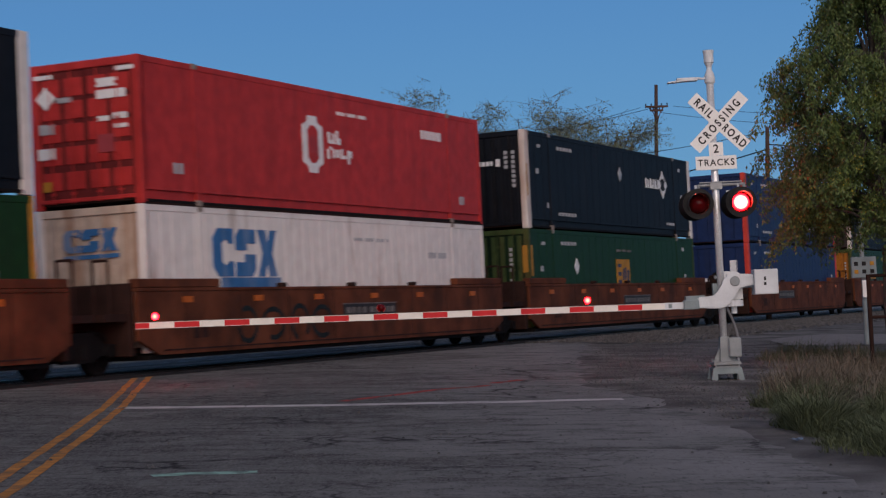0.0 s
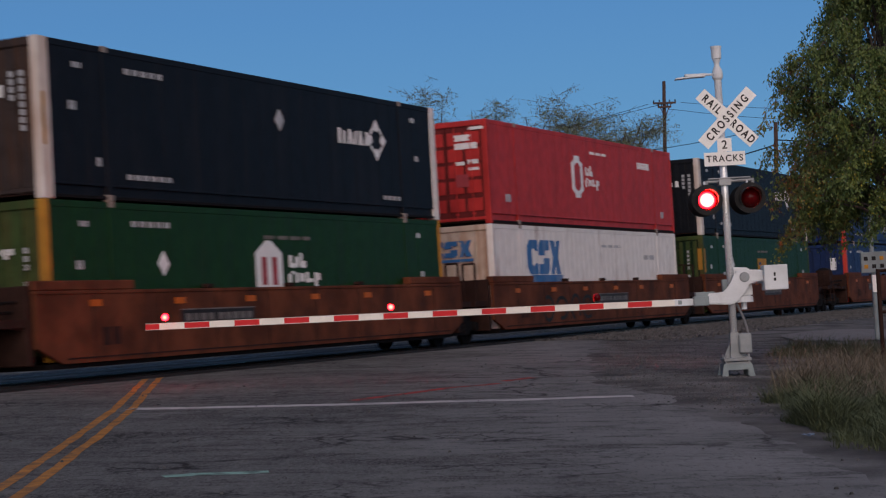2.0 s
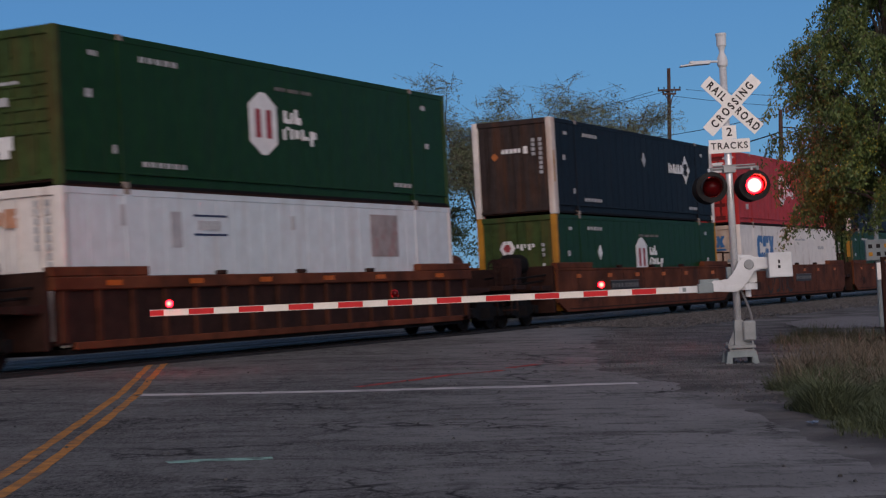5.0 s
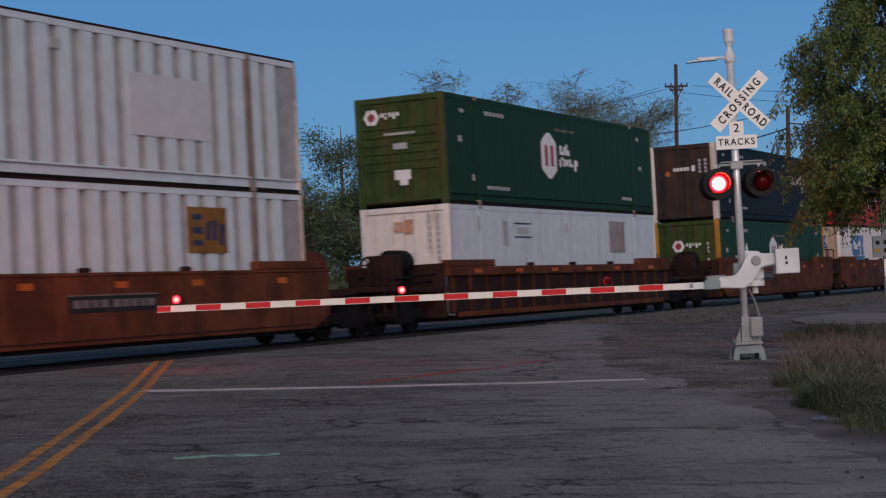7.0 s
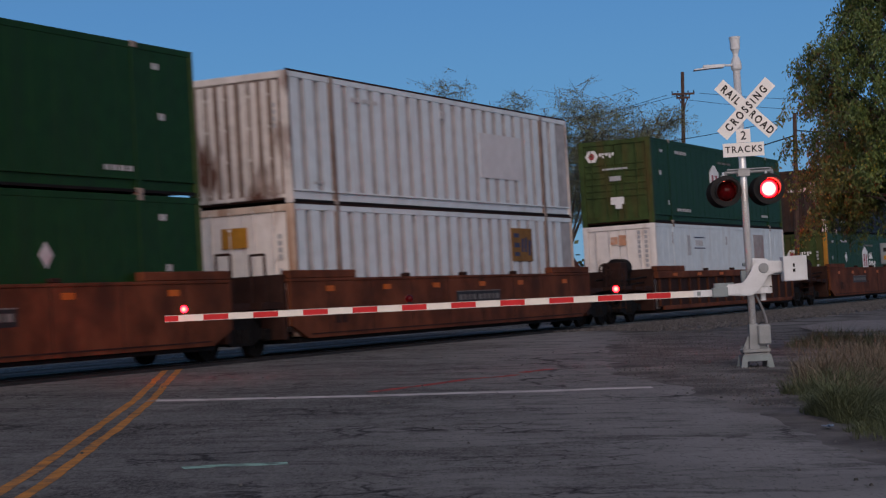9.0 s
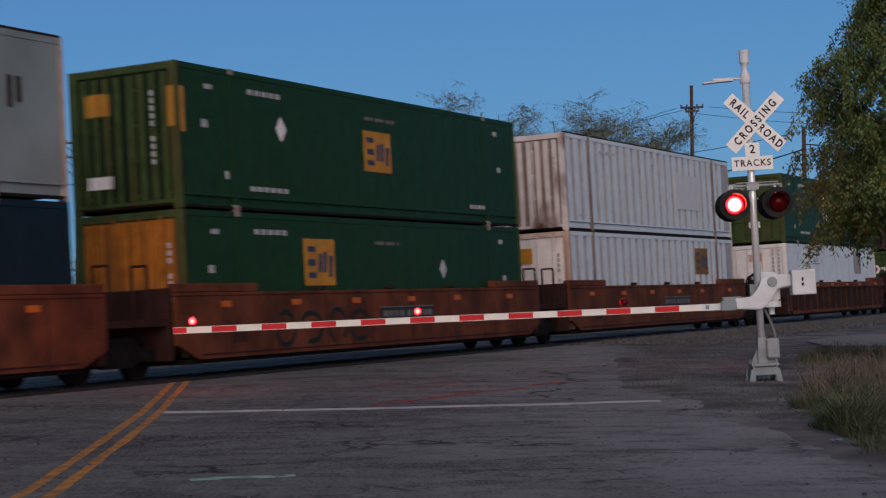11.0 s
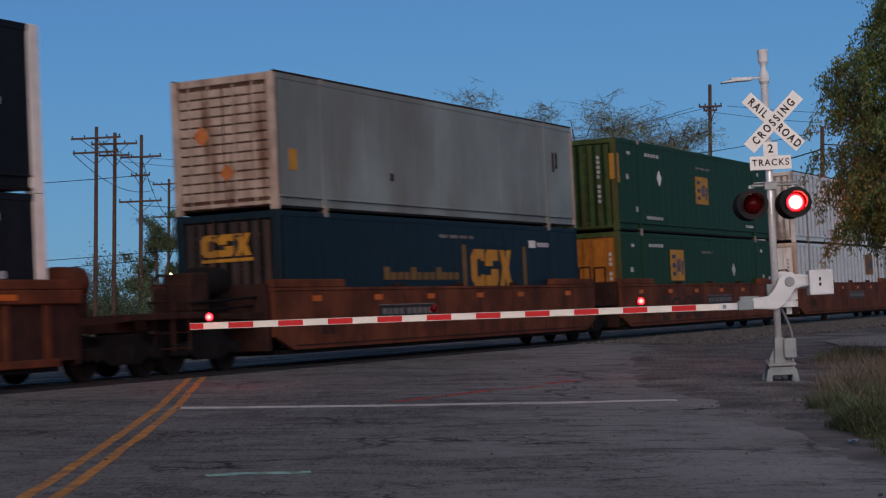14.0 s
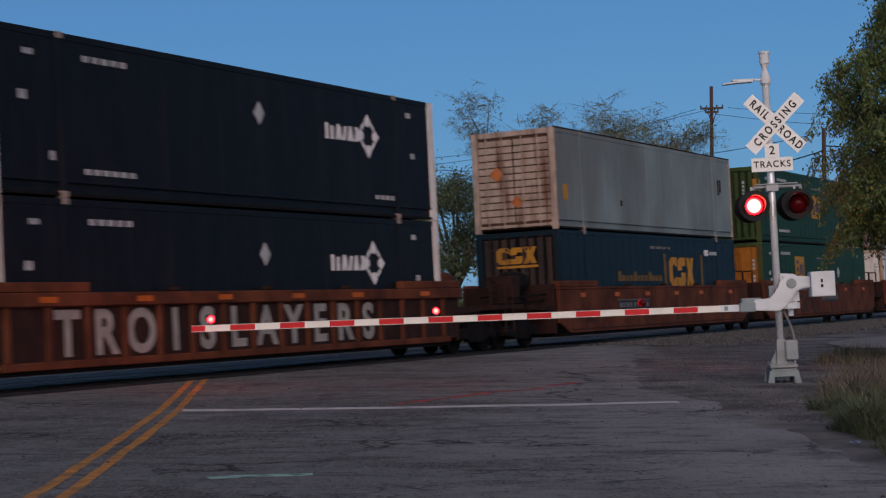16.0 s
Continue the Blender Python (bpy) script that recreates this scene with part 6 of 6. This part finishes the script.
M_STONE = surface("mixed_grey_stone", (0.090, 0.089, 0.090), 0.9, var=0.6, scale=8)


def stones(name, label, count, place, size, seed):
    rng = random.Random(seed)
    verts, faces = [], []
    for k in range(count):
        x, y, z = place(rng)
        r = size * rng.uniform(0.4, 1.3)
        i = len(verts)
        ring = [(r * rng.uniform(.7, 1.2) * math.cos(2 * math.pi * j / 5 + k), r * rng.uniform(.7, 1.2) * math.sin(2 * math.pi * j / 5 + k)) for j in range(5)]
        verts += [(x + u, y + v, z - 0.2 * r) for u, v in ring] + [(x + u * .55, y + v * .55, z + r * rng.uniform(.4, .8)) for u, v in ring]
        faces += [(i + j, i + (j + 1) % 5, i + 5 + (j + 1) % 5, i + 5 + j) for j in range(5)] + [tuple(i + 5 + j for j in range(5))]
    me = bpy.data.meshes.new(name)
    me.from_pydata(verts, [], faces)
    me.materials.append(M_STONE)
    tagged(new(name, me), label, "gravel", kind="stuff")


def on_shoulder(rng):
    y = rng.uniform(21, 48)
    x = road_right(y) + rng.triangular(-0.5, 5.0, 0.2)
    return x, y, ground_z(x, y)


def on_ballast(rng):
    s, d = rng.uniform(46, 112), rng.triangular(14.6, 20.0, 17.5)
    p = ALONG * s + ACROSS * d
    return p.x, p.y, ballast_z(s, d)


def loose(rng):
    y = rng.uniform(13, 40)
    x = rng.uniform(-5, road_right(y))
    return x, y, ground_z(x, y) + 0.018


stones("roadside_gravel", "loose grey and tan gravel on the road shoulder", 5000, on_shoulder, 0.02, 5)
stones("ballast_stones", "grey crushed ballast stones beside the track", 14000, on_ballast, 0.05, 6)
stones("road_grit", "scattered small stones on the asphalt", 160, loose, 0.018, 8)


# ---------------------------------------------------------------- other things beyond
def track_signal():
    x, y = 10.62, 45.0
    P = thing("track_signal_panel", "pale grey panel with dark square openings on a post", "railway signal")
    P.location = (x, y, ground_z(x, y))
    z = 2.36 - ground_z(x, y)
    bm = bmesh.new()
    tube(bm, (0, 0.1, -0.1), (0, 0.1, z + 1.3), 0.06, n=8)
    part("post", bm, M_BASEGREY, P)
    part("panel", bevelled(boxes((-0.32, 0.32, -0.05, 0.05, z - 0.26, z + 0.27)), 0.015), M_BASEGREY, P)
    for i in range(3):
        for j in range(2):
            u, w = -0.2 + 0.2 * i, z - 0.1 + 0.2 * j
            part("opening", boxes((u - 0.05, u + 0.05, -0.058, -0.045, w - 0.05, w + 0.05)), M_HOOD if (i + j) % 3 else M_YELLOW, P)
    part("white_marker", boxes((-0.06, 0.1, -0.03, -0.01, z - 0.75, z - 0.32)), M_SIGN, P)


def steel_gate():
    x, y = 7.86, 33.0
    G = thing("pipe_gate", "dark rusty pipe gate beside the tree trunk", "gate")
    G.location = (x, y, ground_z(x, y))
    for u in (0.0, 1.9):
        bm = bmesh.new()
        tube(bm, (u, 0, -0.1), (u, 0, 1.75), 0.04, n=8)
        part("post", bm, M_CARDARK, G)
    for z in (0.95, 1.72):
        bm = bmesh.new()
        tube(bm, (0, 0, z), (1.9, 0, z), 0.03, n=8)
        part("bar", bm, M_CARDARK, G)


def pale_patch():
    bm = bmesh.new()
    pts = []
    c = Vector((11.0, 49.5, 0))
    top = []
    for k in range(28):
        a = 2 * math.pi * k / 28
        r = 1 + 0.25 * noise.noise(Vector((math.cos(a) * 2, math.sin(a) * 2, 4)))
        p = c + Vector((math.cos(a) * 2.0 * r + math.sin(a) * 1.4 * r, math.sin(a) * 5.0 * r, 0))
        top.append(bm.verts.new((p.x, p.y, ground_z(p.x, p.y) + 0.03)))
    bm.faces.new(top)
    tagged(part("dirt_patch", bm, M_PALE), "pale packed dirt patch beside the ballast", "dirt", kind="structure")


M_LAMPWARM = glowing("warm_lamp_glass", (1.0, 0.80, 0.45), 14.0)
M_LAMPWHITE = glowing("white_lamp_glass", (1.0, 0.93, 0.80), 16.0)
M_BRICK = surface("red_brick_wall", (0.24, 0.085, 0.065), 0.9, var=0.25, scale=8, grain=30)
M_ROOF = surface("grey_shed_roof", (0.18, 0.17, 0.17), 0.8)


def lamp_post(x, y, z, glass, r):
    P = thing("street_lamp", "lit street lamp far beyond the railway", "street lamp", "lit lamps beyond the railway")
    g = ground_z(x, y)
    P.location = (x, y, g)
    bm = bmesh.new()
    tube(bm, (0, 0.15, -0.1), (0, 0.15, z - g + 0.1), 0.06, n=6)
    part("post", bm, M_ALU, P)
    bm = bmesh.new()
    spun(bm, [(0.001, -r), (r * .7, -r * .7), (r, 0), (r * .7, r * .7), (0.001, r)], 10, "Z", (0, 0, z - g))
    part("lamp_glass", bm, glass, P, smooth=True)


def shed(x, y, w, d, h, label):
    B = thing("building", label, "building")
    B.location = (x, y, ground_z(x, y))
    bm = boxes((-w, w, -d, d, -0.2, h))
    wall = part("wall", bm, M_BRICK, B)
    part("roof", bevelled(boxes((-w - .3, w + .3, -d - .3, d + .3, h + .003, h + .35)), 0.05), M_ROOF, B)
    for k in range(3):
        u = -w * .6 + w * .6 * k
        win = part("window", boxes((u - .6, u + .6, -d - .06, -d - .004, h * .45, h * .75)), M_HOOD, B)


def litter():
    x, y = 3.42, 17.9
    bm = bmesh.new()
    grid = [[bm.verts.new((0.022 * i, 0.03 * j, 0.03 + 0.025 * noise.noise(Vector((i * 1.7, j * 1.3, 2))))) for j in range(6)] for i in range(6)]
    for i in range(5):
        for j in range(5):
            bm.faces.new((grid[i][j], grid[i + 1][j], grid[i + 1][j + 1], grid[i][j + 1]))
    bmesh.ops.solidify(bm, geom=bm.faces[:], thickness=0.004)
    ob = part("crumpled_wrapper", bm, surface("pale_blue_wrapper_film", (0.30, 0.40, 0.55), 0.35, var=0.2))
    ob.location = (x, y, ground_z(x, y) + 0.005)
    tagged(ob, "crumpled pale blue wrapper lying in the verge", "litter")


litter()
track_signal()
steel_gate()
pale_patch()
lamp_post(-18.45, 100, 4.86, M_LAMPWARM, 0.17)
for x, z, r in ((-14.5, 5.45, 0.2), (-14.15, 5.25, 0.26), (-13.0, 5.5, 0.42), (-12.1, 5.6, 0.34)):
    lamp_post(x, 130, z, M_LAMPWHITE, r)
shed(-46.0, 350, 2.1, 4.0, 14.6, "red brick building far beyond the railway")


# ---------------------------------------------------------------- what moves
def distance(t):
    return SPEED * t + SLOWING * t * t / 2


def motions():
    times = [0.5 * k for k in range(33)]
    for ob, s0, z in RIDERS:
        walk(ob, [(t, pose(*at_track(s0 + distance(t), CENTRE_D, z), 0, 0, TRACK_TURN)) for t in times])
    # wheels roll with the train
    wheels = [o for o in scene.objects if o.name.startswith("wheelset")]
    for ws in wheels:
        c = ws.location.copy()
        walk(ws, [(2 * k / FPS, Matrix.Translation(c) @ pose(0, 0, 0, 0, math.degrees(distance(2 * k / FPS) / 0.42), 0)) for k in range(241)])
    # lamp domes: turned to the front while dark, to the back while lit
    for dome, c, side in SHADES:
        first = L_ON if side == "L" else R_ON
        on_for = (R_ON - L_ON) if side == "L" else FLASH - (R_ON - L_ON)
        events = []
        k = -1
        while first + FLASH * k < 16.2:
            events += [(first + FLASH * k, 0.0, 180.0), (first + FLASH * k + on_for, 180.0, 360.0)]
            k += 1
        rows, turn = [], 0.0
        state = 180.0 if side == "R" else 0.0
        rows.append((0.0, state))
        for t, a, b in events:
            if t <= 0.0:
                continue
            base = rows[-1][1]
            for j, turned in enumerate((0.0, 89.0, 178.0, 180.0)):
                tt = t + (j - (2 if b > 180.0 else 1)) / FPS
                if tt <= 16.0:
                    rows.append((tt, base + turned))
        rows.append((16.0, rows[-1][1])) if rows[-1][0] < 15.99 else None
        walk(dome, [(t, Matrix.Translation(c) @ pose(0, 0, 0, 0, 0, a)) for t, a in rows])


motions()
